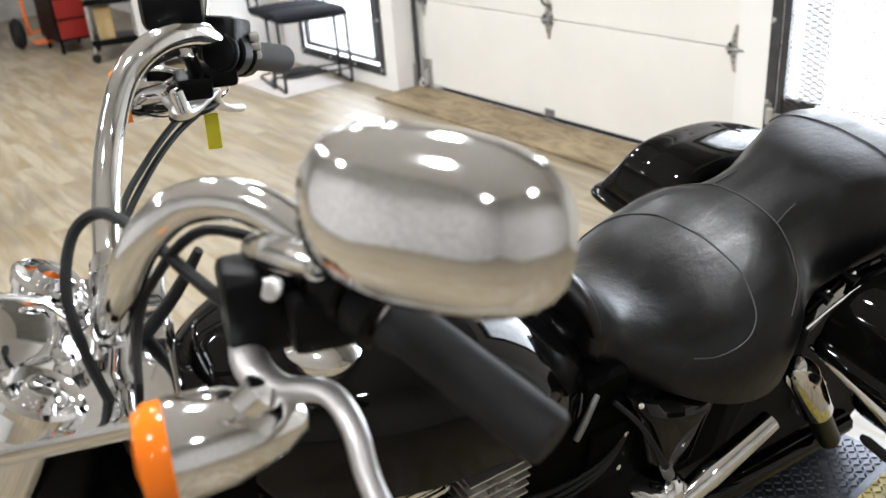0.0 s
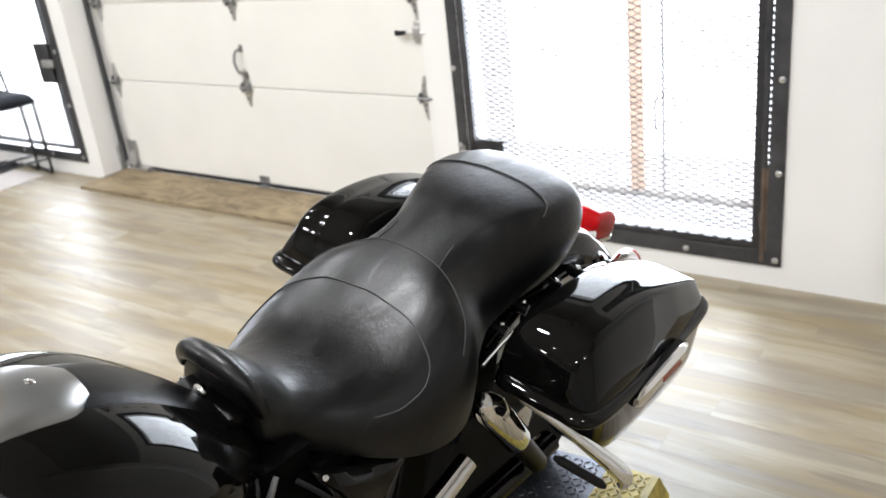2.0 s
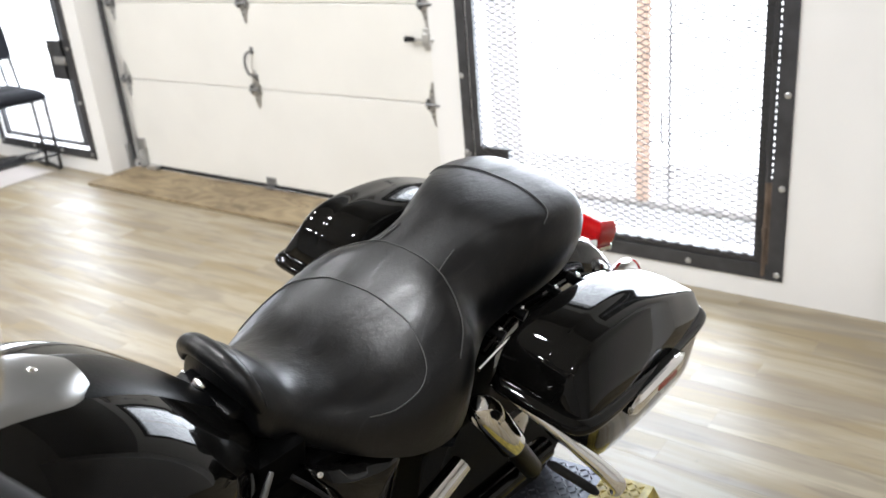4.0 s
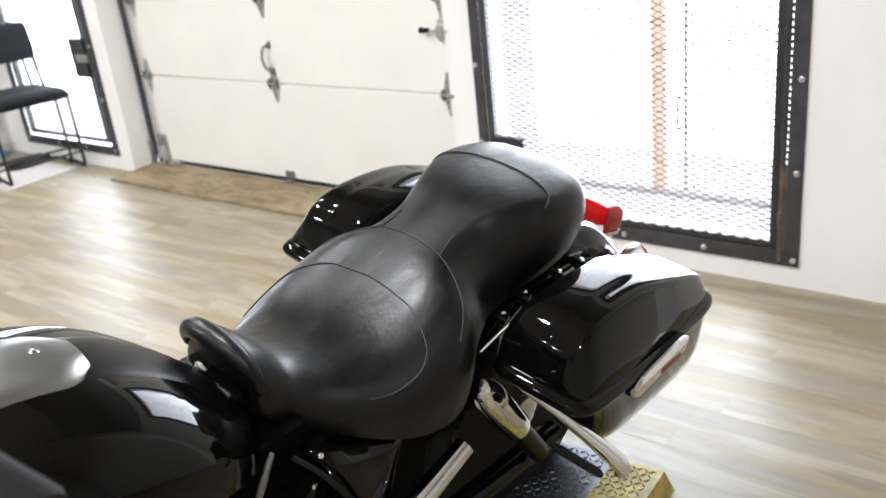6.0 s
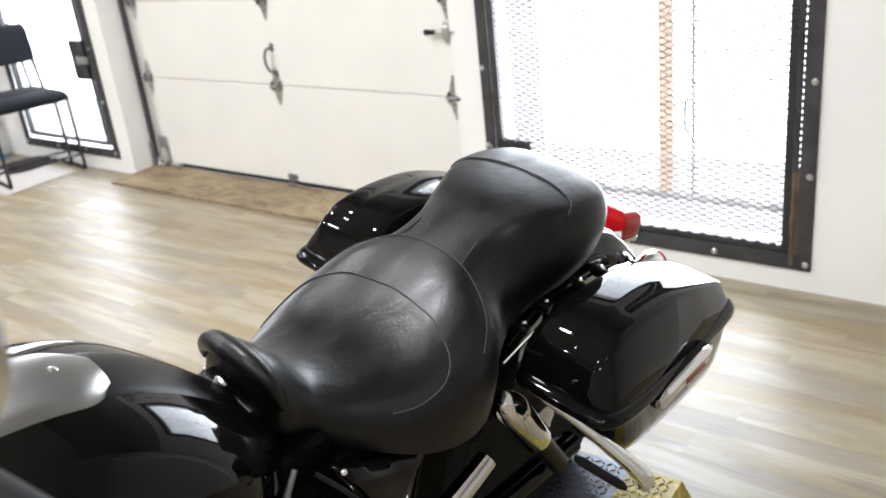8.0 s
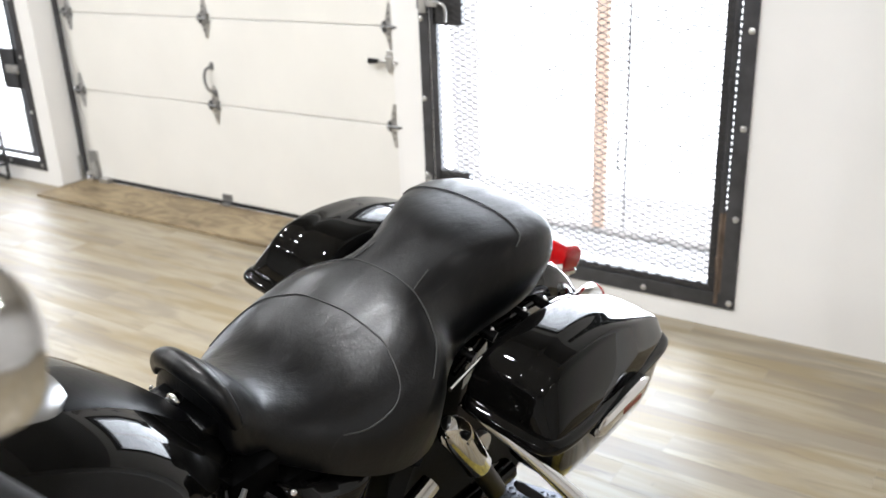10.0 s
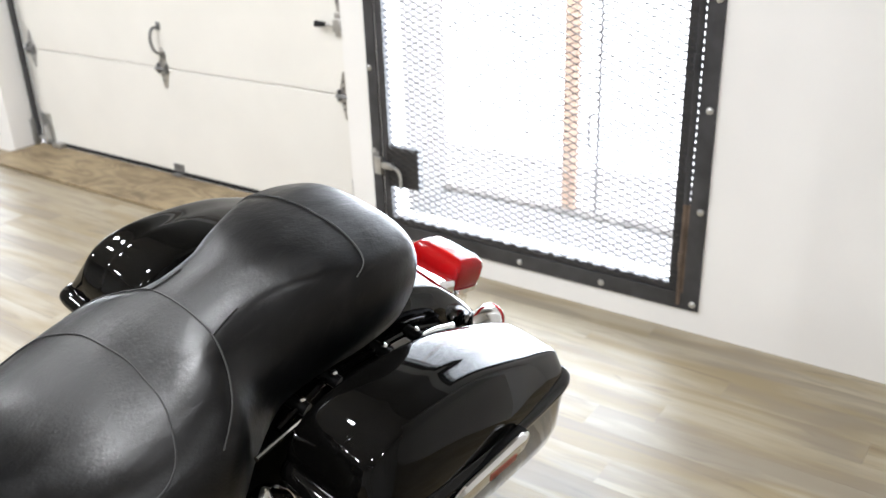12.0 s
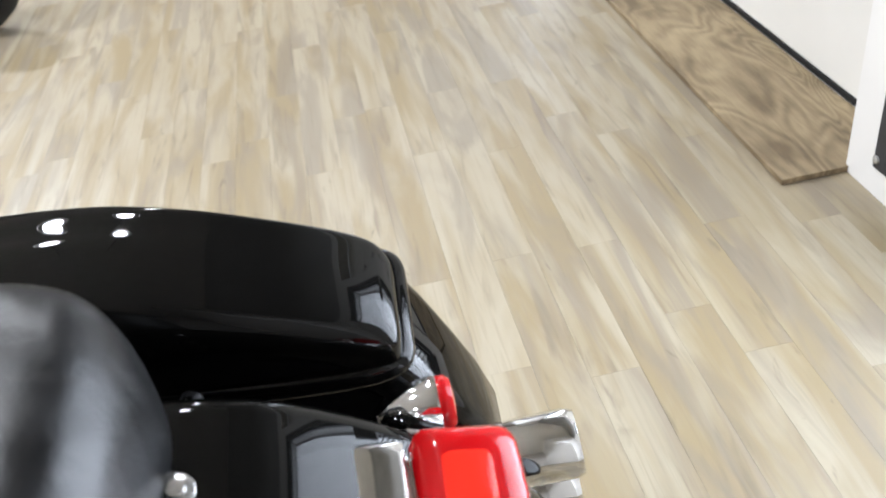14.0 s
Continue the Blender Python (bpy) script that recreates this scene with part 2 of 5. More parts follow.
def add_box(bm, x0, x1, y0, y1, z0, z1, bevel=0.0, m=None):
    r = bmesh.ops.create_cube(bm, size=1)
    vs = r["verts"]
    bmesh.ops.scale(bm, vec=(x1 - x0, y1 - y0, z1 - z0), verts=vs)
    bmesh.ops.translate(bm, vec=((x0 + x1) / 2, (y0 + y1) / 2, (z0 + z1) / 2), verts=vs)
    if bevel:
        es = list({e for v in vs for e in v.link_edges})
        r = bmesh.ops.bevel(bm, geom=es, offset=bevel, segments=2, affect="EDGES", profile=0.5)
        vs = list({v for q in r["faces"] for v in q.verts} | {v for v in vs if v.is_valid})
    if m is not None:
        bmesh.ops.transform(bm, matrix=m, verts=vs)
    return bm


def box(x0, x1, y0, y1, z0, z1, bevel=0.0, m=None):
    return add_box(bmesh.new(), x0, x1, y0, y1, z0, z1, bevel, m)


def add_loft(bm, rings, ends=True, closed=True):
    rows = [[bm.verts.new(p) for p in ring] for ring in rings]
    for a, b in zip(rows, rows[1:]):
        n = len(a)
        for i in range(n if closed else n - 1):
            j = (i + 1) % n
            bm.faces.new((a[i], a[j], b[j], b[i]))
    if ends and closed:
        bm.faces.new(rows[0])
        bm.faces.new(rows[-1])
    return bm


def loft(rings, ends=True, closed=True):
    return add_loft(bmesh.new(), rings, ends, closed)


def spline(points, steps=6):
    """A smooth line through the points."""
    ps = [Vector(p) for p in points]
    if len(ps) < 3 or steps < 2:
        return ps
    out = []
    for i in range(len(ps) - 1):
        a, b, c, d = ps[max(i - 1, 0)], ps[i], ps[i + 1], ps[min(i + 2, len(ps) - 1)]
        for k in range(steps):
            s = k / steps
            out.append(0.5 * ((2 * b) + (c - a) * s + (2 * a - 5 * b + 4 * c - d) * s * s + (3 * b - a - 3 * c + d) * s ** 3))
    return out + [ps[-1]]


def add_tube(bm, points, radius, sides=10, steps=6, flat=1.0):
    """A round bar along a smooth line; radius: one number, or one for each point."""
    line = spline(points, steps)
    n = len(line)
    if isinstance(radius, (int, float)):
        rad = [radius] * n
    else:
        rad = [float(q) for q in np.interp(np.linspace(0, len(radius) - 1, n), range(len(radius)), radius)]
    rings, side = [], None
    for i, p in enumerate(line):
        d = (line[min(i + 1, n - 1)] - line[max(i - 1, 0)]).normalized()
        if side is None:
            side = d.cross(Vector((0, 0, 1)) if abs(d.z) < 0.9 else Vector((0, 1, 0))).normalized()
        side = (side - d * side.dot(d)).normalized()
        up = side.cross(d)
        rings.append([p + rad[i] * (math.cos(2 * math.pi * k / sides) * side + flat * math.sin(2 * math.pi * k / sides) * up) for k in range(sides)])
    return add_loft(bm, rings)


def tube(points, radius, sides=10, steps=6, flat=1.0):
    return add_tube(bmesh.new(), points, radius, sides, steps, flat)


def lathe(profile, m=None, sides=24):
    """Turned shape: (height, radius) pairs, round the local z."""
    rings = [[Vector((r * math.cos(2 * math.pi * k / sides), r * math.sin(2 * math.pi * k / sides), h)) for k in range(sides)] for h, r in profile]
    bm = loft(rings)
    if m is not None:
        bmesh.ops.transform(bm, matrix=m, verts=bm.verts)
    return bm


def aim(at, way):
    """Puts a turned shape at a place, its z along a direction."""
    return Matrix.Translation(at) @ Vector(way).to_track_quat("Z", "Y").to_matrix().to_4x4()


# ---- the room ----
WALL_X, DOOR_X = 3.02, 3.19          # inner face of the street wall; inner face of the garage door
SOUTH, NORTH, WEST, HIGH, LAMPS = -3.2, 10.2, -4.2, 4.3, 3.1
WHITE_TOP = 2.3                        # white up to here; the unseen wall above is greyed for the reflections

# street wall in blocks round its three openings
wall_bm = bmesh.new()
WT = 0.15
for y0, y1, z0, z1 in (
    (0.25, 1.03, 0, WHITE_TOP), (1.03, 2.19, 0, 0.125), (1.03, 2.19, 2.06, WHITE_TOP), (2.19, 2.345, 0, WHITE_TOP),
    (2.345, 4.725, 2.2, WHITE_TOP), (4.725, 4.893, 0, WHITE_TOP), (4.893, 5.827, 0, 0.133), (4.893, 5.827, 2.07, WHITE_TOP), (5.827, 6.14, 0, WHITE_TOP),
):
    add_box(wall_bm, WALL_X, WALL_X + WT, y0, y1, z0, z1)
tagged(part("wall_east", wall_bm, PAINT, smooth=False), "white painted street wall with door and window openings", "wall", kind="structure")
tagged(part("wall_east_upper", box(WALL_X, WALL_X + WT, 0.25, 6.14, WHITE_TOP, HIGH), UPPER, smooth=False), "unseen upper street wall over the openings, greyed to tone down reflections", "wall", kind="structure")
tagged(part("wall_pier", box(2.425, WALL_X + WT, SOUTH, 0.25, 0, HIGH), PAINT, smooth=False), "white painted wall pier beside the gate", "wall", kind="structure")
tagged(part("wall_partition", box(2.50, WALL_X + WT, 6.14, 6.26, 0, HIGH, 0.004), PAINT, smooth=False), "white painted partition end behind the chairs", "wall", kind="structure")
tagged(part("wall_north", box(WEST - 0.1, WALL_X + WT, NORTH, NORTH + 0.1, 0, HIGH), DIM, smooth=False), "pale grey back wall of the shop", "wall", kind="structure")
tagged(part("wall_north_east", box(WALL_X, WALL_X + WT, 6.26, NORTH, 0, HIGH), PAINT, smooth=False), "white painted wall behind the shelves", "wall", kind="structure")
tagged(part("wall_west", box(WEST - 0.1, WEST, SOUTH, NORTH, 0, HIGH), DIM, smooth=False), "pale grey side wall of the shop", "wall", kind="structure")
tagged(part("wall_south", box(WEST - 0.1, 2.425, SOUTH - 0.1, SOUTH, 0, HIGH), DIM, smooth=False), "pale grey front wall of the shop", "wall", kind="structure")
tagged(part("ceiling", box(WEST - 0.1, WALL_X + WT, SOUTH - 0.1, NORTH + 0.1, HIGH, HIGH + 0.1), CEILING, smooth=False), "white painted shop ceiling", "ceiling", kind="structure")


# Lamp out of view, hung low so the upper walls stay dim in reflections.
def ceiling_lamp(x, y, watts):
    t = thing("pendant_lamp", "unseen round white shop lamp added on a cord, lit", "lamp", pose(x, y, LAMPS), "lamps under the ceiling")
    part("housing", lathe([(0.05, 0.03), (0.045, 0.06), (0.0, 0.13), (-0.06, 0.17), (-0.062, 0.165), (0.0, 0.12), (0.03, 0.05)]), PAINT, t)
    part("cord", tube([(0, 0, 0.045), (0, 0, HIGH - LAMPS - 0.001)], 0.006, 8, 1), SATIN, t)
    lamp = new("lamp_light", bpy.data.lights.new("lamp_light", "AREA"))
    lamp.data.shape, lamp.data.size = "DISK", 0.21
    lamp.data.energy, lamp.data.color = watts, LAMP_COLOUR
    lamp.location = (x, y, LAMPS - 0.05)


# A few places follow glints on the bike; the others are added to brighten the room.
for lx, ly, share in ((0.85, 1.6, 1.55), (-0.9, 0.7, 0.9), (0.9, 3.4, 1.0), (1.80, 3.45, 0.85), (1.9, 6.4, 0.8), (-0.6, 6.4, 3.2), (-2.6, 2.6, 1.0), (-2.6, -1.2, 0.8), (-1.3, 4.4, 2.2), (0.1, -1.5, 1.0)):
    ceiling_lamp(lx, ly, LAMP_WATTS * share)

# ---- overhead garage door ----
garage = thing("garage_door", "cream sectional garage door, shut, with zinc hinges", "garage door", pose(DOOR_X, 0, 0), kind="structure")
D0, D1 = 2.33, 4.72
edges = [0.034, 0.535, 0.952, 1.37, 1.79, 2.21]
for z0, z1 in zip(edges, edges[1:]):
    part("panel", box(0, 0.045, D0, D1, z0 + 0.002, z1 - 0.002, 0.004), CREAM, garage, smooth=False)
part("bottom_seal", box(-0.006, 0.05, D0, D1, 0.018, 0.037, 0.004), RUBBER, garage, "black rubber bottom seal", smooth=False)


def hinge(y, z, at_edge=0):
    """A kite-shaped door hinge: two pointed leaves and a folded barrel."""
    bm = bmesh.new()
    for s in (1, -1):
        pts = [(-0.034, 0.008), (0.034, 0.008), (0.020, 0.045), (0.008, 0.095), (-0.008, 0.095), (-0.020, 0.045)]
        a = [bm.verts.new((-0.003, y + p, z + s * q)) for p, q in pts]
        b = [bm.verts.new((-0.0002, y + p, z + s * q)) for p, q in pts]
        bm.faces.new(a)
        bm.faces.new(b)
        for i in range(6):
            bm.faces.new((a[i], a[(i + 1) % 6], b[(i + 1) % 6], b[i]))
    h = part("hinge", bm, ZINC, garage, "pointed zinc hinge", smooth=False)
    bm = bmesh.new()
    add_tube(bm, [(-0.018, y - 0.032, z), (-0.018, y + 0.032, z)], 0.009, 8)
    add_box(bm, -0.018, -0.002, y - 0.03, y - 0.022, z - 0.022, z + 0.022)
    add_box(bm, -0.018, -0.002, y + 0.022, y + 0.03, z - 0.022, z + 0.022)
    for s in (0.055, -0.055, 0.03, -0.03):
        add_tube(bm, [(-0.007, y + 0.006, z + s), (-0.002, y + 0.006, z + s)], 0.005, 6)
    part("barrel", bm, DARKZINC, h)
    if at_edge:
        part("roller", tube([(-0.018, y, z), (-0.018, y + at_edge * 0.05, z)], 0.006, 8), DARKZINC, h)


for hz in edges[1:5]:
    for hy, e in ((2.50, -1), (3.59, 0), (4.635, 1)):
        hinge(hy, hz, e)
# lift handle, slide bolt, corner brackets, tracks
bm = bmesh.new()
add_tube(bm, [(-0.004, 3.585, 0.722), (-0.032, 3.595, 0.714), (-0.042, 3.602, 0.668), (-0.034, 3.592, 0.618), (-0.004, 3.578, 0.602)], 0.007, 8)
for y, z in ((3.585, 0.726), (3.578, 0.594)):
    add_box(bm, -0.004, -0.0005, y - 0.012, y + 0.012, z - 0.018, z + 0.018, 0.001)
part("handle", bm, DARKZINC, garage, "curved steel lift handle")
bm = bmesh.new()
add_box(bm, -0.012, -0.0005, 2.465, 2.52, 0.765, 0.855, 0.003)
add_box(bm, -0.03, -0.012, 2.48, 2.515, 0.785, 0.835, 0.003)
bolt = part("slide_bolt", bm, ZINC, garage, "zinc slide bolt with dark knob", smooth=False)
part("bolt_bar", tube([(-0.022, 2.42, 0.81), (-0.022, 2.56, 0.81)], 0.006, 8), ZINC, bolt)
part("knob", tube([(-0.026, 2.555, 0.812), (-0.03, 2.60, 0.812)], [0.009, 0.013], 8), RUBBER, bolt)
for y0, y1 in ((3.558, 3.628),):
    bm = box(-0.004, -0.0005, y0, y1, 0.026, 0.075, 0.001)
    add_box(bm, -0.03, -0.002, y0 + 0.008, y1 - 0.008, 0.022, 0.03, 0.001)
    for y in (y0 + 0.015, y0 + 0.035, y0 + 0.055):
        add_box(bm, -0.007, -0.003, y - 0.005, y + 0.005, 0.055, 0.068)
    part("bottom_bracket", bm, DARKZINC, garage, smooth=False)
for y0, y1 in ((4.60, 4.68), (2.46, 2.50)):
    bm = box(-0.005, -0.0005, y0, y1, 0.022, 0.19, 0.001)
    add_box(bm, -0.04, -0.003, y0 + 0.02, y0 + 0.034, 0.03, 0.13, 0.001)
    add_tube(bm, [(-0.03, y0 + 0.01, 0.06), (-0.03, y1, 0.06)], 0.014, 8)
    part("corner_bracket", bm, ZINC, garage, smooth=False)
part("rope_block", box(-0.045, -0.002, 4.50, 4.575, 0.019, 0.045, 0.003), ZINC, garage, smooth=False)
for y in (4.69, 2.37):
    bm = box(-0.036, -0.030, y - 0.006, y + 0.026, 0.05, 2.2)
    add_box(bm, -0.036, -0.004, y + 0.020, y + 0.026, 0.05, 2.2)
    part("track", bm, STEEL, garage, "dark steel roller track", smooth=False)
    bm = box(-0.06, -0.02, y + 0.015, y + 0.024, 0.02, 0.16, 0.001)
    part("track_foot", bm, ZINC, garage, smooth=False)

# plywood strip in front of the door
tagged(part("plywood_sheet", box(2.848, DOOR_X - 0.004, 2.335, 4.72, 0.001, 0.017, 0.002), PLY, smooth=False), "worn brown plywood strip laid before the garage door", "plywood")


# ---- steel security gates ----
def security_gate(name, y0, y1, z0, z1, label, with_mesh, locks, hinge_side=True, trim=(0.012, 0.019, 0.007), inset=(0.085, 0.066, 0.066), strip=0.062):
    g = thing(name, label, "security gate", pose(WALL_X, 0, 0), kind="structure")
    fr = bmesh.new()
    e0, e1, e2 = trim
    for a, b, c, d in ((y0 + e0, y0 + strip, z0 + e2, z1), (y1 - strip, y1 - e1, z0 + e2, z1), (y0 + strip, y1 - strip, z0 + e2, z0 + strip), (y0 + strip, y1 - strip, z1 - strip, z1)):
        add_box(fr, -0.008, -0.001, a, b, c, d, 0.0012)
    f = part("frame", fr, STEEL, g, "dark flat steel frame", smooth=False)
    nb = 0
    heights = [z0 + 0.03 + 0.305 * k for k in range(int((z1 - z0) / 0.305) + 1)]
    for y in (y0 + 0.03, y1 - 0.03):
        for z in heights:
            part("bolt", lathe([(0, 0.011), (0.004, 0.0105), (0.007, 0.006), (0.0075, 0.001)], pose(-0.008, y, z, 0, -90, 0), 10), ZINC, f)
            nb += 1
    k = 1
    while y0 + 0.03 + 0.305 * k < y1 - 0.15:
        part("bolt", lathe([(0, 0.011), (0.004, 0.0105), (0.007, 0.006), (0.0075, 0.001)], pose(-0.008, y0 + 0.03 + 0.305 * k, z0 + 0.03, 0, -90, 0), 10), ZINC, f)
        k += 1
    # the leaf: an angle-iron rim and the expanded sheet
    leaf = bmesh.new()
    a0, a1, b0, b1 = y0 + inset[0], y1 - inset[1], z0 + inset[2], z1 - inset[2]
    for a, b, c, d in ((a0, a0 + 0.026, b0, b1), (a1 - 0.03, a1, b0, b1), (a0 + 0.026, a1 - 0.03, b0, b0 + 0.022), (a0 + 0.026, a1 - 0.03, b1 - 0.03, b1)):
        add_box(leaf, -0.004, 0.022, a, b, c, d, 0.001)
    if hinge_side:
        add_box(leaf, 0.004, 0.012, a0, a1, z0 + 0.050, b0 + 0.004)
    lf = part("leaf_rim", leaf, STEEL, g, smooth=False)
    if with_mesh:
        me = bmesh.new()
        W, H, T = 0.0480, 0.0112, 0.0017
        c0, c1, e0, e1 = a0 + 0.004, a1 - 0.012, b0 + 0.004, b1 - 0.004
        ny, nz = int((c1 - c0) / W), int((e1 - e0) / H)
        for i in range(ny + 1):
            for j in range(nz):
                cy, cz = c0 + (i + (0.5 if j % 2 else 0.0)) * W, e0 + j * H
                for s in (-1, 1):
                    p, q = Vector((-0.011, cy, cz)), Vector((-0.0085, cy + s * W / 2, cz + H))
                    if q.y < c0 - 0.001 or q.y > c1 or p.y > c1:
                        continue
                    d = (q - p).normalized()
                    nrm = Vector((0, -d.z, d.y)) * T
                    back = Vector((0.003, 0, 0))
                    a = [me.verts.new(c) for c in (p + nrm, p - nrm, p - nrm + back, p + nrm + back)]
                    b = [me.verts.new(c) for c in (q + nrm, q - nrm, q - nrm + back, q + nrm + back)]
                    for k in range(4):
                        me.faces.new((a[k], a[(k + 1) % 4], b[(k + 1) % 4], b[k]))
        part("expanded_mesh", me, MESH_STEEL, g, "dark expanded metal mesh", smooth=False)
    if hinge_side:
        for c0, c1, m_ in ((z0 + 0.02, z0 + 0.35, RUST), (z0 + 0.351, z1 - 0.05, STEEL)):
            bm = tube([(-0.002, y0 + 0.0765, c0), (-0.002, y0 + 0.0765, c1)], 0.0095, 8)
            if m_ is RUST:
                add_box(bm, -0.006, 0.004, y0 + 0.060, y0 + 0.072, c0, c1)
            else:
                for z in np.arange(c0, c1, 0.022):
                    add_box(bm, -0.004, 0.004, y0 + 0.060, y0 + 0.070, float(z), float(z) + 0.010)
            part("hinge_bar", bm, m_, g, "rusty hinge bar" if m_ is RUST else "")
        for z in np.arange(z0 + 0.15, z1 - 0.1, 0.30):
            part("knuckle", tube([(-0.006, y0 + 0.078, float(z)), (-0.006, y0 + 0.078, float(z) + 0.045)], 0.010, 10), RUST if z < z0 + 0.3 else STEEL, g)
    for (c0, c1, e0, e1) in locks:
        bm = box(-0.004, 0.02, c0, c1, e0, e1, 0.002)
        lk = part("lock_plate", bm, STEEL, g, "dark steel lock cover", smooth=False)
        bm = bmesh.new()
        mid = (e0 + e1) / 2
        if not hinge_side:
            add_box(bm, -0.016, -0.004, c0 + 0.03, c0 + 0.14, mid - 0.022, mid + 0.022, 0.003)
            add_box(bm, -0.024, -0.016, c0 + 0.02, c0 + 0.09, mid - 0.010, mid + 0.012, 0.002)
            part("lock_body", bm, ZINC, lk, "worn pale steel latch", smooth=False)
            continue
        add_box(bm, -0.016, -0.004, c1 - 0.03, c1 + 0.045, mid - 0.012, mid + 0.012, 0.002)
        add_box(bm, -0.02, -0.008, c1 + 0.02, c1 + 0.05, mid - 0.035, mid + 0.03, 0.002)
        part("lock_body", bm, ZINC, lk, "worn pale steel latch", smooth=False)
        part("lever", tube([(-0.018, c1 - 0.02, mid + 0.004), (-0.03, c1 - 0.06, mid + 0.002), (-0.028, c1 - 0.075, mid - 0.02), (-0.028, c1 - 0.075, mid - 0.065)], 0.006, 8), ZINC, lk)
        part("hasp", box(-0.014, -0.008, c1 + 0.03, c1 + 0.062, mid - 0.02, mid + 0.05, 0.001), DARKZINC, lk, smooth=False)
    return g


security_gate("mesh_gate", 0.968, 2.254, 0.070, 2.12, "dark steel gate with expanded metal mesh, shut", True, [(2.030, 2.170, 0.278, 0.432), (2.045, 2.175, 0.992, 1.15)])
security_gate("side_gate", 4.845, 5.875, 0.085, 2.12, "dark steel framed gate before a bright window, shut", False, [(4.885, 5.085, 0.545, 0.765)], False, (0.0, 0.0, 0.0), (0.076, 0.076, 0.072), 0.052)

# ---- outdoors ----
tagged(part("wall_porch", box(WALL_X + WT, 3.72, 2.40, 2.48, 0, 2.9), PAINT, smooth=False), "white side wall of the porch outside", "wall", kind="structure")
SILL = mat("pale_grey_sill", (0.42, 0.40, 0.38), 0.7, vary=0.3, scale=9)
tagged(part("ground", box(WALL_X + WT, 60, -40, 50, -0.12, -0.002), SNOW, smooth=False), "pale bright concrete ground outside", "ground", kind="structure")
tagged(part("backdrop", box(4.30, 4.35, -3, 10, -0.1, 4.5), OUTSIDE, smooth=False), "glaring white daylight outside the windows", "backdrop", kind="structure")
tagged(part("door_sill", box(3.70, 3.75, 0.3, 3.4, -0.002, 0.016, 0.004), SILL, smooth=False), "low grey sill on the ground outside", "sill")
p = thing("post", "orange-brown timber post standing outside the gate", "post", pose(3.74, 1.80, 0))
part("shaft", box(-0.01, 0.02, -0.030, 0.028, 0, 2.6, 0.004), POST, p, smooth=False)
part("rod", tube([(0.02, -0.115, 0.0), (0.02, -0.115, 2.6)], 0.005, 6), DARKZINC, p)
part("handle", tube([(0.0, -0.10, 0.30), (-0.03, -0.10, 0.31), (-0.03, -0.10, 0.42), (0.0, -0.10, 0.43)], 0.005, 6), DARKZINC, p)

# ---- motorcycle on its side stand; its own axes: x to the rear, y to its right, z up ----
bike = thing("motorcycle", "gloss black touring motorcycle with hard saddlebags, leaning on its stand", "motorcycle",
             Matrix.Translation((1.45, 1.29, 0)) @ pose(0, 0, 0, 0, 0, -4.5) @ pose(0, 0, 0, 12, 0, 0))


def dome(u, half, top, low, n=2.4, count=26, tuck=0.85, waist=0.0):
    """A cross-section: a rounded back over a flat, tucked-in underside."""
    pts = []
    for k in range(count + 1):
        a = math.pi * k / count
        c, s = math.cos(a), math.sin(a)
        y = half * math.copysign(abs(c) ** (2 / n), c)
        h = abs(s) ** (2 / n)
        pts.append(Vector((u, y * (1 - waist * (1 - h) ** 1.6), low + (top - low) * h)))
    k = half * tuck * (1 - waist)
    pts += [Vector((u, -k, low - 0.012)), Vector((u, k, low - 0.012))]
    return pts


def smooth_rows(rows, count):
    t = np.linspace(0, len(rows) - 1, count)
    cols = np.array(rows, float).T
    out = []
    for q in t:
        i = min(int(q), len(rows) - 2)
        s = q - i
        vals = []
        for c in cols:
            a, b, d, e = c[max(i - 1, 0)], c[i], c[i + 1], c[min(i + 2, len(c) - 1)]
            vals.append(0.5 * (2 * b + (d - a) * s + (2 * a - 5 * b + 4 * d - e) * s * s + (3 * b - a - 3 * d + e) * s ** 3))
        out.append(vals)
    return out


# seat: u, half width, top, underside, squareness
SEAT = [
    (-0.562, 0.076, 0.842, 0.765, 2.3), (-0.556, 0.086, 0.856, 0.760, 2.3), (-0.542, 0.093, 0.858, 0.750, 2.2),
    (-0.515, 0.096, 0.834, 0.728, 2.2), (-0.48, 0.115, 0.796, 0.705, 2.4), (-0.41, 0.165, 0.778, 0.672, 2.8), (-0.34, 0.197, 0.782, 0.650, 3.2), (-0.27, 0.207, 0.806, 0.645, 3.3),
    (-0.21, 0.196, 0.838, 0.664, 3.0), (-0.16, 0.168, 0.861, 0.690, 2.7), (-0.10, 0.146, 0.886, 0.722, 2.6), (-0.05, 0.148, 0.904, 0.738, 2.8), (0.0, 0.158, 0.912, 0.750, 3.2),
    (0.045, 0.167, 0.915, 0.756, 3.4), (0.095, 0.172, 0.917, 0.764, 3.4), (0.138, 0.166, 0.917, 0.767, 3.3), (0.172, 0.150, 0.912, 0.769, 3.2), (0.197, 0.122, 0.895, 0.771, 3.0), (0.211, 0.088, 0.862, 0.773, 2.6), (0.216, 0.050, 0.812, 0.776, 2.2),
]
seat_rows = smooth_rows(SEAT, 72)


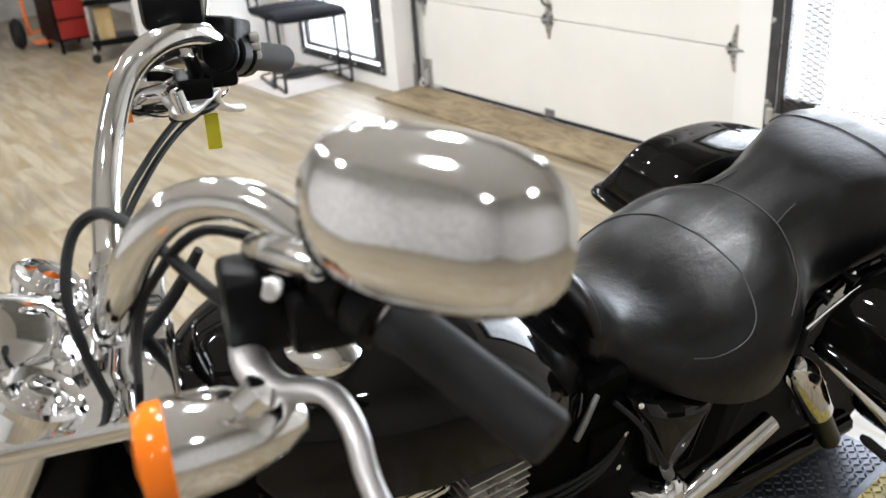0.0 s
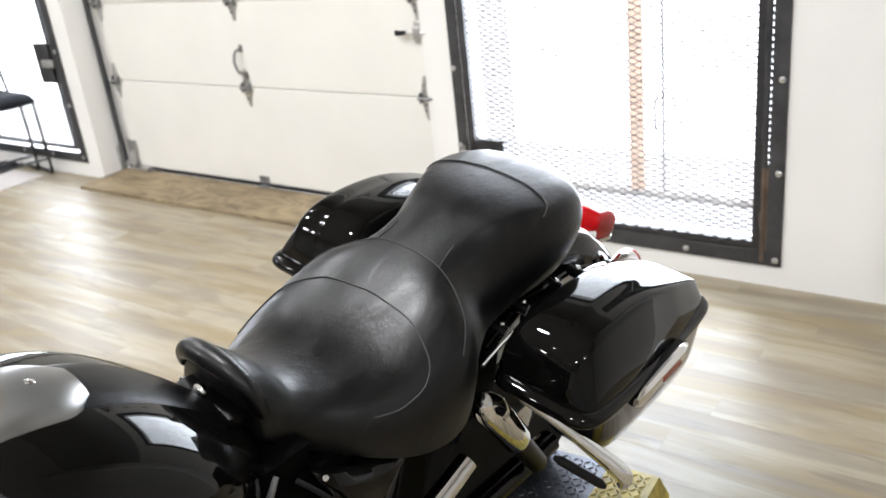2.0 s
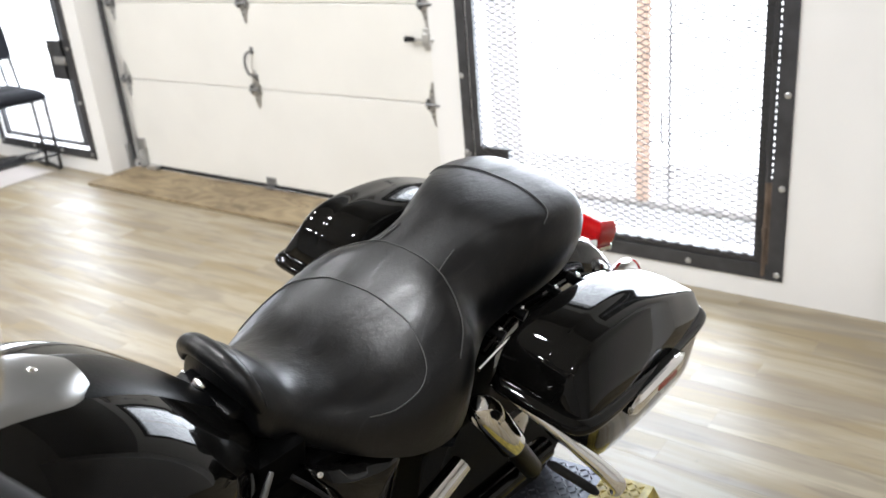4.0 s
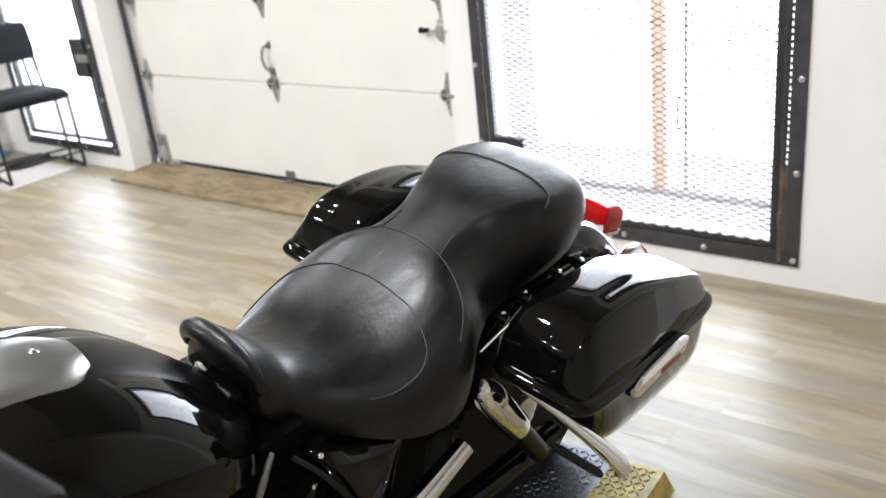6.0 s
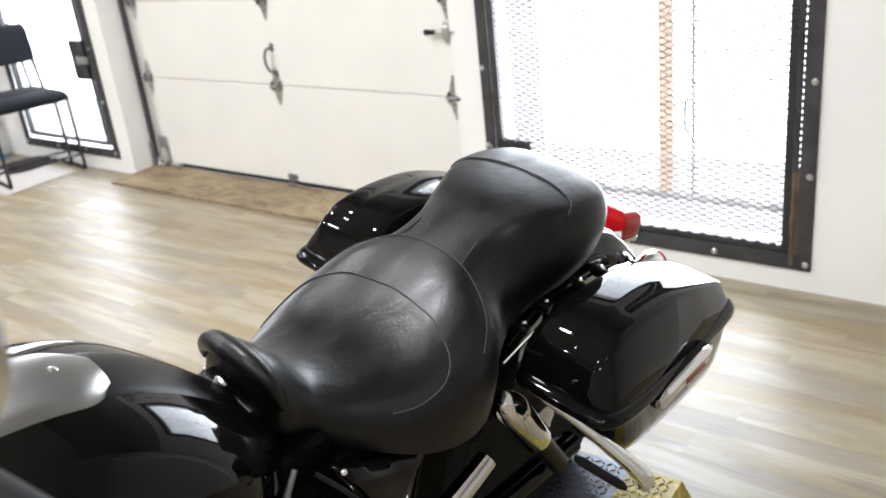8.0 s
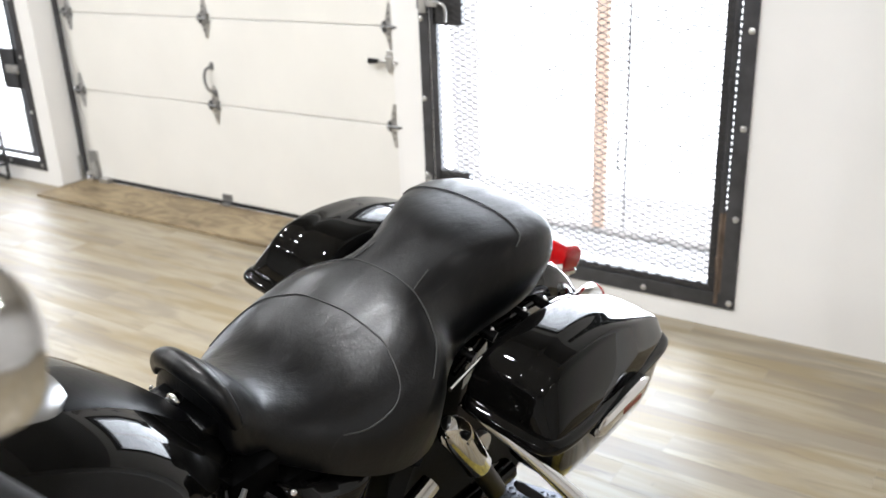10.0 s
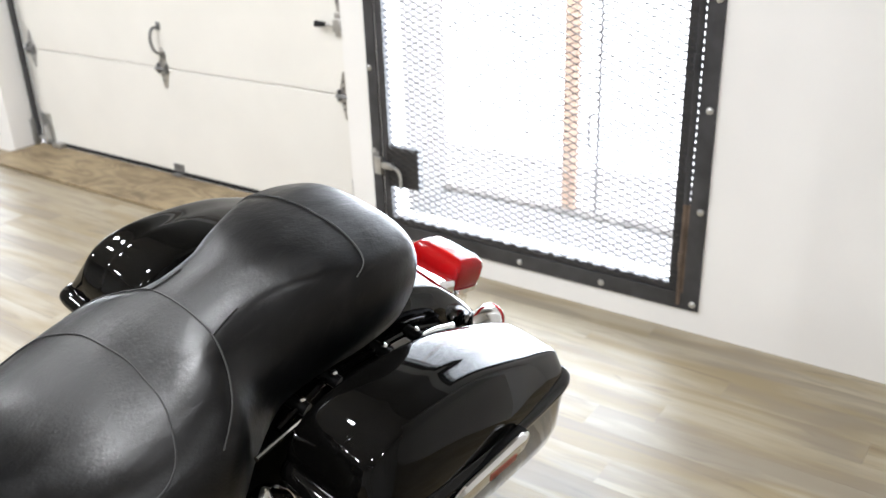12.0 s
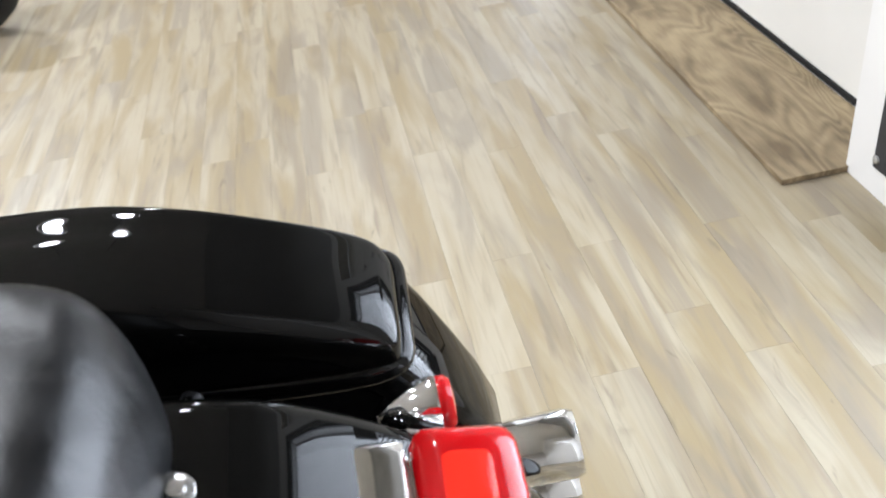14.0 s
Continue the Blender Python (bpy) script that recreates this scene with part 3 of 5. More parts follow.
def seat_height(q, n, u):
    """Height across the seat, 0 to 1: a soft back, or a flat panel over sloping flanks."""
    q, crisp = min(abs(q), 1.0), crispness(u)
    edge = float(np.interp(u, [-0.16, -0.12, -0.08, -0.046, 0.0, 0.054, 0.11, 0.16], [0.40, 0.44, 0.47, 0.57, 0.66, 0.75, 0.80, 0.80]))
    soft = (1 - q ** n) ** (1 / n)
    flat = 1 - 0.05 * (q / edge) ** 2 if q < edge else 0.95 * (1 - ((q - edge) / (1 - edge)) ** 1.40) ** (1 / 1.40)
    return soft + (flat - soft) * crisp


def crispness(u):
    return float(np.interp(u, [-0.19, -0.13, -0.04, 0.03, 0.09, 0.15], [0.0, 1.0, 0.9, 0.6, 0.3, 0.1]))


def seat_ring(u, half, top, low, n):
    waist = float(np.interp(u, [-0.24, -0.1, 0.1, 0.2], [0.02, 0.12, 0.20, 0.22]))
    ring = []
    for k in range(57):
        c = math.cos(math.pi * k / 56)
        q = math.copysign(abs(c) ** (2 / n), c)
        h = seat_height(q, n, u)
        ring.append(Vector((u, half * q * (1 - waist * (1 - h) ** 1.6), low + (top - low) * h)))
    k = half * 0.85 * (1 - waist)
    return ring + [Vector((u, -k, low - 0.012)), Vector((u, k, low - 0.012))]


def seat_surface(u, v):
    """Height of the seat's top at a place."""
    us = [q[0] for q in seat_rows]
    h, t, lo, n = (float(np.interp(u, us, [q[k] for q in seat_rows])) for k in (1, 2, 3, 4))
    return lo + (t - lo) * seat_height(min(abs(v) / h, 0.985), n, u)


seat = part("seat", loft([seat_ring(*q) for q in seat_rows]), LEATHER, bike, "two-up black vinyl seat with stitched panels")


def stitch(points, name="seam"):
    line = []
    for u, v in points:
        line.append((u, v, seat_surface(u, v) + 0.0014))
    return part(name, tube(line, 0.0013, 6, 4), THREAD, seat)


def both_ways(half):
    """A line over the seat from one side to the other, given from the middle out."""
    return [(u, -v) for u, v in reversed(half[1:])] + list(half)


stitch(both_ways([(-0.252, 0.0), (-0.255, 0.040), (-0.260, 0.086), (-0.268, 0.112), (-0.284, 0.148), (-0.300, 0.165), (-0.325, 0.172), (-0.368, 0.166), (-0.405, 0.150)]))
stitch(both_ways([(-0.163, 0.0), (-0.1635, 0.035), (-0.166, 0.070), (-0.172, 0.098), (-0.182, 0.123), (-0.203, 0.155), (-0.236, 0.180)]))
for s in (-1, 1):
    stitch([(-0.164, s * 0.068), (-0.145, s * 0.064), (-0.120, s * 0.061)])
stitch(both_ways([(0.083, 0.0), (0.082, 0.035), (0.077, 0.070), (0.068, 0.106), (0.056, 0.125), (0.038, 0.131)]))
# rolled rim round the nose, a hollow and a bolt inside it
nose = []
for k in range(1, 12):
    a = math.pi * (1 - k / 12) 
    nose.append((-0.546 - 0.020 * math.sin(a), 0.088 * math.copysign(abs(math.cos(a)) ** 0.85, math.cos(a)), 0.772 + 0.086 * math.sin(a) ** 0.8))
part("nose_roll", tube(nose, [0.002 + 0.0155 * math.sin(math.pi * k / 12) ** 0.7 for k in range(1, 12)], 18, 3), LEATHER, seat, "rolled black vinyl nose")
part("nose_tab", box(-0.590, -0.552, -0.060, 0.060, 0.765, 0.800, 0.006), SATIN, seat)
part("seat_bolt", lathe([(-0.01, 0.006), (0, 0.0115), (0.006, 0.011), (0.011, 0.006), (0.012, 0.001)], aim((-0.586, 0.002, 0.815), (-0.7, -0.3, 0.6)), 14), CHROME, seat)

# fuel tank and console
TANK = [(-1.10, 0.05, 0.91, 0.85), (-1.085, 0.10, 0.935, 0.83), (-1.02, 0.150, 0.955, 0.812), (-0.92, 0.190, 0.966, 0.804), (-0.82, 0.198, 0.951, 0.794),
        (-0.72, 0.187, 0.912, 0.775), (-0.64, 0.158, 0.852, 0.745), (-0.585, 0.118, 0.800, 0.715), (-0.56, 0.09, 0.78, 0.71)]
tank_rows = smooth_rows(TANK, 30)
tank = part("fuel_tank", loft([dome(u, h, t, lo, 2.7, 40) for u, h, t, lo in tank_rows]), GLOSS, bike, "gloss black fuel tank")


def strip_on_tank(u0, u1, half, lift, n=18, front_round=0.3):
    us = [q[0] for q in tank_rows]
    rings = []
    for k in range(n + 1):
        s = k / n
        u = u0 + (u1 - u0) * s
        h = half * (1 - (1 - min(1, s / front_round)) ** 2) ** 0.5 * (1 - max(0, (s - 0.75) / 0.25) ** 2 * 0.45) + 0.002
        t = np.interp(u, us, [q[2] for q in tank_rows])
        rings.append([Vector((u, h * math.cos(a), t - 0.012 + (lift + 0.012) * abs(math.sin(a)) ** 0.7)) for a in np.linspace(0, math.pi, 13)])
    return loft(rings, ends=False, closed=False)


console = part("tank_console", strip_on_tank(-0.955, -0.757, 0.064, 0.016, front_round=0.15), mat("satin_silver", (0.26, 0.257, 0.253), 0.30, metal=0.9, vary=0.08, scale=15), tank, "satin silver tank console")
part("console_tail", strip_on_tank(-0.785, -0.585, 0.060, 0.006, front_round=0.01), SATIN, tank, "black leather-look console tail")
part("console_bolt", lathe([(0, 0.012), (0.008, 0.011), (0.013, 0.006), (0.014, 0.001)], aim((-0.808, 0.0, 0.950), (0.2, 0, 1)), 14), CHROME, console)
recess = [(-0.835 + 0.055 * math.cos(a), 0.024 * math.sin(a), 0.957 - 0.30 * 0.055 * math.cos(a)) for a in np.linspace(0, 2 * math.pi, 25)]
part("recess_rim", tube(recess, 0.004, 8, 2), DARKZINC, console)
for s in (-1, 1):
    cap = part("fuel_cap", lathe([(-0.01, 0.036), (0.006, 0.041), (0.012, 0.043), (0.017, 0.042), (0.0225, 0.034), (0.026, 0.020), (0.027, 0.001)], aim((-0.968, s * 0.076, 0.940), (0.12, s * -0.10, 1)), 28), CHROME, tank, "domed chrome fuel cap")

# rear wheel, fender, lamps
AX = (0.15, 0.0, 0.315)


def wheel(name, at, radius, half, turn=0.0):
    m = Matrix.Translation(at) @ pose(0, 0, 0, 0, 0, turn) @ pose(0, 0, 0, 90, 0, 0)
    w_ = thing(name, "", "")
    w_.parent = bike
    ty = part("tyre", lathe([(-half * 0.8, radius * 0.72), (-half, radius * 0.86), (-half * 0.8, radius * 0.97), (0, radius), (half * 0.8, radius * 0.97), (half, radius * 0.86), (half * 0.8, radius * 0.72)], m, 48), RUBBER, w_)
    part("rim", lathe([(-half * 0.75, radius * 0.60), (-half * 0.8, radius * 0.73), (half * 0.8, radius * 0.73), (half * 0.75, radius * 0.60)], m, 48), CHROME, w_)
    bm = bmesh.new()
    for k in range(9):
        a = 2 * math.pi * k / 9
        add_tube(bm, [(0.04 * math.cos(a), 0.04 * math.sin(a), 0), (radius * 0.63 * math.cos(a), radius * 0.63 * math.sin(a), 0)], [0.016, 0.010], 6, 1)
    bmesh.ops.transform(bm, matrix=m, verts=bm.verts)
    part("spokes", bm, GLOSS, w_)
    part("hub", lathe([(-half * 1.1, 0.02), (-half, 0.045), (half, 0.045), (half * 1.1, 0.02)], m, 20), BRUSHED, w_)
    return w_


wheel("rear_wheel", AX, 0.315, 0.075)
wheel("front_wheel", (-1.58, 0.0, 0.325), 0.325, 0.06, -14)

fr = []
for a in np.linspace(radians(150), radians(-4), 40):
    rr = float(np.interp(math.degrees(a), [-4, 20, 40, 57, 71, 82, 110, 150], [0.405, 0.408, 0.414, 0.430, 0.455, 0.464, 0.455, 0.44]))
    c, s = math.cos(a), math.sin(a)
    ring = []
    for q in np.linspace(-1, 1, 25):
        q = float(q)
        drop = 0.012 * q * q + 0.10 * max(0, (abs(q) - 0.78) / 0.22) ** 1.8
        y = 0.112 * math.copysign(min(abs(q) / 0.94, 1), q)
        ring.append(Vector((AX[0] + (rr - drop) * c, y, AX[2] + (rr - drop) * s)))
    fr.append(ring)
fb = loft(fr, ends=False, closed=False)
fender = part("rear_fender", fb, GLOSS, bike, "gloss black rear fender")
fender.modifiers.new("thick", "SOLIDIFY").thickness = 0.004

# seat bracket tab behind the seat
bm = lathe([(0, 0.015), (0.003, 0.015), (0.004, 0.013)], aim((0.222, 0.004, 0.774), (0.20, 0, 1)), 20)
add_box(bm, 0.185, 0.222, -0.011, 0.019, 0.7765, 0.7795, 0)
tab = part("seat_bracket", bm, BRUSHED, bike, "small steel seat bracket")
part("screw", lathe([(0.004, 0.008), (0.009, 0.007), (0.0095, 0.001)], aim((0.222, 0.004, 0.774), (0.20, 0, 1)), 12), BRUSHED, tab)

tail = thing("tail_light", "", "")
tail.parent = bike
# chrome base wraps the fender; red lens on top, tipped to the rear
TL = Matrix.Translation((0.411, 0.0, 0.638)) @ pose(0, 0, 0, 0, 13, 0)
rings = []
for x, h, z in ((-0.104, 0.058, 0.044), (-0.101, 0.062, 0.050), (-0.075, 0.065, 0.053), (-0.0355, 0.066, 0.056), (-0.033, 0.065, 0.055), (-0.031, 0.063, 0.034), (0.03, 0.058, 0.033), (0.045, 0.054, -0.01)):
    rings.append([Vector((x, h * math.copysign(abs(math.cos(a)) ** 0.22, math.cos(a)), -0.05 + (z + 0.05) * math.sin(a) ** 0.14)) for a in np.linspace(0.001, math.pi - 0.001, 15)])
bm = loft(rings)
bmesh.ops.transform(bm, matrix=TL, verts=bm.verts)
part("housing", bm, CHROME, tail, "chrome tail light base")
rings = []
for z, x0, x1, h in ((0.030, -0.032, 0.056, 0.061), (0.040, -0.033, 0.058, 0.063), (0.064, -0.030, 0.059, 0.062), (0.074, -0.026, 0.055, 0.059), (0.081, -0.019, 0.046, 0.052), (0.0835, -0.010, 0.036, 0.042)):
    ring = []
    for a in np.linspace(0, 2 * math.pi, 28, endpoint=False):
        c, s = math.cos(a), math.sin(a)
        ring.append(Vector(((x0 + x1) / 2 + (x1 - x0) / 2 * math.copysign(abs(c) ** 0.20, c) + 0.008 * (1 - abs(s)), h * math.copysign(abs(s) ** 0.20, s), z)))
    rings.append(ring)
bm = loft(rings)
bmesh.ops.transform(bm, matrix=TL, verts=bm.verts)
lens = part("lens", bm, RED, tail, "bright red lens")
# raised patch in brighter red paints the light gathered in the lens
rings = []
for z, k in ((0.076, 1.0), (0.0830, 0.92), (0.0845, 0.76)):
    rings.append([TL @ Vector((0.015 + 0.024 * k * math.copysign(abs(math.cos(a)) ** 0.3, math.cos(a)), 0.036 * k * math.copysign(abs(math.sin(a)) ** 0.3, math.sin(a)), z)) for a in np.linspace(0, 2 * math.pi, 28, endpoint=False)])
part("lens_painted_glow", loft(rings), RED_GLOW, lens, "raised centre in brighter red, painted as the glow inside the lens")
part("lens_rim", loft([[TL @ (Vector((0.014 + 0.047 * math.copysign(abs(math.cos(a)) ** 0.45, math.cos(a)), 0.066 * math.copysign(abs(math.sin(a)) ** 0.45, math.sin(a)), z))) for a in np.linspace(0, 2 * math.pi, 28, endpoint=False)] for z in (0.020, 0.029)]), CHROME, tail)


def signal(at, way, lens, lens_label, size=0.036, length=0.085, stalk_to=None, facing=1):
    """A bullet lamp: chrome shell, coloured lens at its mouth, on a short stalk."""
    sg = thing("turn_signal", "", "")
    sg.parent = bike
    m = aim(at, way)
    part("shell", lathe([(-length * 0.62, 0.002), (-length * 0.58, size * 0.30), (-length * 0.42, size * 0.62), (-length * 0.12, size * 0.92), (length * 0.18, size), (length * 0.24, size * 0.98)], m, 28), CHROME, sg)
    part("lens", lathe([(length * 0.20, size * 0.90), (length * 0.24, size * 0.97), (length * 0.34, size * 0.96), (length * 0.42, size * 0.80), (length * 0.45, size * 0.3), (length * 0.452, 0.001)], m, 28), lens, sg, lens_label)
    if stalk_to:
        part("stalk", tube([at, stalk_to], [0.012, 0.015], 10), CHROME, sg)
    return sg


for s in (-1, 1):
    signal((0.408, s * 0.130, 0.634), (1, s * 0.05, 0.0), RED, "red lens", 0.028, 0.074, (0.380, s * 0.07, 0.610))
part("signal_bar", tube([(0.375, -0.10, 0.600), (0.375, 0.10, 0.600)], 0.012, 10), CHROME, bike)


# saddlebags
def saddlebag(side):
    b = thing("saddlebag", "", "")
    b.parent = bike

    def layer(z, u0, u1, v0, v1, rnd, tilt=0.0, taper=0.035, count=48):
        """An outline at one height; narrower at the rear outer corner, higher at the front."""
        ring = []
        for k in range(count):
            a = 2 * math.pi * k / count
            c, s = math.cos(a), math.sin(a)
            c, s = math.copysign(abs(c) ** rnd, c), math.copysign(abs(s) ** rnd, s)
            x = (u0 + u1) / 2 + (u1 - u0) / 2 * c
            q = max(0.0, (x - u0) / (u1 - u0))
            lo, hi = v0, v1 - taper * q ** 1.5
            ring.append(Vector((x, side * ((lo + hi) / 2 + (hi - lo) / 2 * s), z + tilt * (0.5 - q))))
        return ring

    # lid: flat back with rounded shoulders, falling away to the rear
    far = 0.010 if side > 0 else 0.0
    rows = smooth_rows([(-0.140, 0.160, 0.345, 0.690), (-0.134, 0.152, 0.362, 0.715), (-0.118, 0.148, 0.367, 0.750), (-0.085, 0.147, 0.368, 0.774), (-0.03, 0.147, 0.368, 0.786), (0.05, 0.147, 0.366, 0.787),
                        (0.13, 0.147, 0.363, 0.778), (0.21, 0.147, 0.358, 0.754), (0.28, 0.148, 0.350, 0.727), (0.34, 0.150, 0.341, 0.702), (0.378, 0.153, 0.332, 0.682), (0.394, 0.160, 0.318, 0.666), (0.398, 0.175, 0.300, 0.657)], 60)
    rings = []
    for u, v0, v1, top in rows:
        u, v0, v1, top = u + 0.008 * max(0.0, -u / 0.14), v0 + 0.026, v1 + far - 0.007, top + far
        base = min(0.668 - 0.041 * (u + 0.14) / 0.55, top - 0.004)
        h = top - base
        # sloping outer face under a soft ridge, crowned back, upright inner face
        ch = float(np.interp(u, [-0.14, -0.08, 0.1, 0.39], [0.050, 0.046, 0.040, 0.026]))
        line = [(v1, base), (v1 - 0.002, base + 0.18 * h), (v1 - 0.30 * ch, base + 0.45 * h), (v1 - 0.84 * ch, base + 0.86 * h), (v1 - 1.0 * ch, base + 0.945 * h), (v1 - 1.25 * ch, top - 0.018 * h), (v1 - 2.0 * ch, top),
                ((v0 + v1) / 2 - 0.01, top + 0.018 * h), (v0 + 0.034, top), (v0 + 0.014, base + 0.93 * h), (v0 + 0.002, base + 0.72 * h), (v0, base + 0.35 * h), (v0, base)]
        rings.append([Vector((u, side * q.x, q.y)) for q in spline([(y, z, 0) for y, z in line], 3)])
    part("lid", loft(rings), GLOSS, b, "gloss black domed lid")
    lip = [layer(0.651 + 0.0145 * math.sin(a), -0.134 - 0.020 * math.cos(a), 0.392 + 0.018 * math.cos(a), 0.174 - 0.010 * math.cos(a), 0.361 + far + 0.016 * math.cos(a), 0.28, 0.045) for a in np.linspace(-1.9, 1.9, 11)]
    part("lip", loft(lip), GLOSS, b, "black rolled lid edge")
    body = [layer(z, u0, u1, 0.172 + q, v1 + far, rnd, 0.04, 0.018) for z, u0, u1, q, v1, rnd in (
        (0.395, 0.10, 0.470, 0.02, 0.275, 0.42), (0.405, 0.07, 0.490, 0.008, 0.298, 0.36), (0.43, 0.05, 0.492, 0.002, 0.312, 0.32), (0.48, 0.030, 0.475, 0, 0.325, 0.30),
        (0.54, 0.000, 0.450, 0, 0.335, 0.30), (0.60, -0.055, 0.422, 0, 0.345, 0.28), (0.645, -0.120, 0.398, 0, 0.352, 0.28))]
    part("body", loft(body), GLOSS, b)
    # guard bar with reflector on the outer face
    rings = []
    for u in np.linspace(0.005, 0.190, 12):
        e = max(0.01, min(1, (u - 0.003) / 0.008, (0.192 - u) / 0.008)) ** 0.5
        c = Vector((u, side * (0.374 + far), 0.650 + 0.10 * (u - 0.11)))
        rings.append([c + Vector((0, side * 0.010 * e * math.cos(a), 0.019 * e * math.sin(a))) for a in np.linspace(0, 2 * math.pi, 14, endpoint=False)])
    lt = part("latch", loft(rings), CHROME, b, "chrome latch bar")
    part("latch_base", box(0.012, 0.198, min(side * 0.352, side * 0.370), max(side * 0.352, side * 0.370), 0.622, 0.664, 0.004), SATIN, b)
    part("badge", box(0.085, 0.150, min(side * (0.383 + far), side * (0.3855 + far)), max(side * (0.383 + far), side * (0.3855 + far)), 0.643, 0.655, 0.001), mat("dull_red_badge", (0.25, 0.06, 0.04), 0.4) if side < 0 else bpy.data.materials["dull_red_badge"], lt, "dull red strip")
    return b


for s in (-1, 1):
    saddlebag(s)

# seat rail struts and bag mounts
for s in (-1, 1):
    rail = [(-0.185, s * 0.182, 0.724), (-0.08, s * 0.161, 0.716), (0.02, s * 0.142, 0.704)]
    part("bag_rail", tube(rail, [0.0038, 0.0035, 0.003], 8), CHROME, bike)
    brace = part("seat_brace", tube([(-0.10, s * 0.130, 0.685), (-0.03, s * 0.124, 0.708), (0.005, s * 0.120, 0.716), (0.10, s * 0.118, 0.712), (0.20, s * 0.112, 0.700), (0.27, s * 0.120, 0.684)], 0.0065, 8), GLOSS, bike)
    part("brace_plate", box(0.02, 0.15, min(s * 0.118, s * 0.128), max(s * 0.118, s * 0.128), 0.672, 0.704, 0.002), SATIN, brace)
    for u, w_ in ((-0.055, 0.700), (0.008, 0.716), (0.120, 0.710), (0.200, 0.702)):
        part("clamp", tube([(u - 0.004, s * 0.105, w_ + 0.004), (u + 0.004, s * 0.138, w_ - 0.002)], 0.011, 12, 1), SATIN, brace)
        part("clamp_bolt", lathe([(0, 0.0055), (0.004, 0.005), (0.0055, 0.001)], aim((u + 0.003, s * 0.126, w_ + 0.010), (0, s * 0.4, 1)), 10), CHROME, brace)
    if s < 0:
        part("bag_pin", tube([(0.205, s * 0.136, 0.704), (0.235, s * 0.138, 0.700), (0.285, s * 0.140, 0.688), (0.290, s * 0.140, 0.686)], [0.005, 0.008, 0.008, 0.004], 12, 1), CHROME, bike, "chrome bag release pin")

# shocks, pegs, crash bars
for s in (-1, 1):
    sh = thing("shock_absorber", "", "")
    sh.parent = bike
    a, b = Vector((-0.178, s * 0.187, 0.650)), Vector((0.045, s * 0.183, 0.352))
    d = (b - a).normalized()
    part("cover", lathe([(-0.040, 0.010), (-0.036, 0.016), (-0.018, 0.024), (0.000, 0.028), (0.006, 0.030), (0.17, 0.030), (0.178, 0.028), (0.178, 0.02)], aim(a + d * 0.03, d), 28), CHROME, sh, "chrome shock cover")
    part("top_bolt", lathe([(-0.006, 0.008), (0.004, 0.008), (0.006, 0.004), (0.0062, 0.001)], aim(a + Vector((0.012, s * 0.030, -0.012)), (0, s, 0.1)), 12), SATIN, sh)
    part("damper", tube([a + d * 0.17, b], 0.022, 14, 1), SATIN, sh)
    bar = thing("rear_crash_bar", "", "")
    bar.parent = bike
    part("bar", tube([(-0.118, s * 0.165, 0.648), (-0.092, s * 0.205, 0.618), (-0.056, s * 0.268, 0.571), (-0.022, s * 0.337, 0.520), (-0.004, s * 0.374, 0.490), (0.002, s * 0.384, 0.473), (-0.002, s * 0.382, 0.456)], [0.004, 0.007, 0.010, 0.014, 0.0165, 0.0155, 0.008], 14), CHROME, bar, "chrome passenger guard bar")
    pg = part("foot_peg", tube([(-0.098, s * 0.292, 0.536), (-0.092, s * 0.300, 0.530), (-0.048, s * 0.362, 0.484), (-0.043, s * 0.369, 0.478)], [0.005, 0.0085, 0.0085, 0.005], 12, 1), RUBBER, bike, "black passenger foot peg")
    # polished strut from the swingarm
    part("strut", tube([(-0.43, s * 0.20, 0.47), (-0.36, s * 0.205, 0.515), (-0.235, s * 0.205, 0.57)], [0.016, 0.022, 0.018], 12), CHROME, bike)
    part("swingarm", tube([(-0.52, s * 0.13, 0.33), (-0.2, s * 0.15, 0.33), (0.15, s * 0.15, 0.315)], 0.026, 10), GLOSS, bike)
    # bulged side cover with a rolled upper edge
    rings = []
    for b in np.linspace(-0.12, 1, 12):
        ring = []
        for a in np.linspace(0, 1, 16):
            a, b = float(a), float(b)
            q = max(b, 0.0)
            top = Vector((-0.520 + 0.195 * a, 0, 0.706 - 0.058 * a - 0.012 * math.sin(math.pi * a)))
            low = Vector((-0.462 + 0.105 * a, 0, 0.545 - 0.020 * a))
            c = top.lerp(low, q)
            out = 0.150 + 0.028 * (1 - (2 * a - 1) ** 4) * min(1, q * 8 + 0.2) ** 0.5 + (0.2 * b if b < 0 else 0)
            ring.append(Vector((c.x, s * out, c.z + (0.004 if b < 0 else 0))))
        rings.append(ring)
    sc = part("side_cover", loft(rings, ends=False, closed=False), GLOSS, bike, "gloss black side cover")
    sc.modifiers.new("thick", "SOLIDIFY").thickness = 0.004
    part("cover_screw", lathe([(0, 0.0045), (0.003, 0.0045), (0.004, 0.003), (0.0042, 0.001)], aim((-0.512, s * 0.158, 0.705), (-0.3, s * 0.6, 0.6)), 12), CHROME, sc)
    # frame gusset ahead of the cover, with two bolts and a cable
    gusset = part("frame_gusset", box(-0.585, -0.490, min(s * 0.105, s * 0.146), max(s * 0.105, s * 0.146), 0.545, 0.668, 0.010), MATTE, bike)
    for w_ in (0.641, 0.568):
        part("bolt", lathe([(0, 0.005), (0.003, 0.0048), (0.004, 0.002), (0.0042, 0.001)], aim((-0.517, s * 0.146, w_), (0, s, 0.15)), 12), CHROME, gusset)
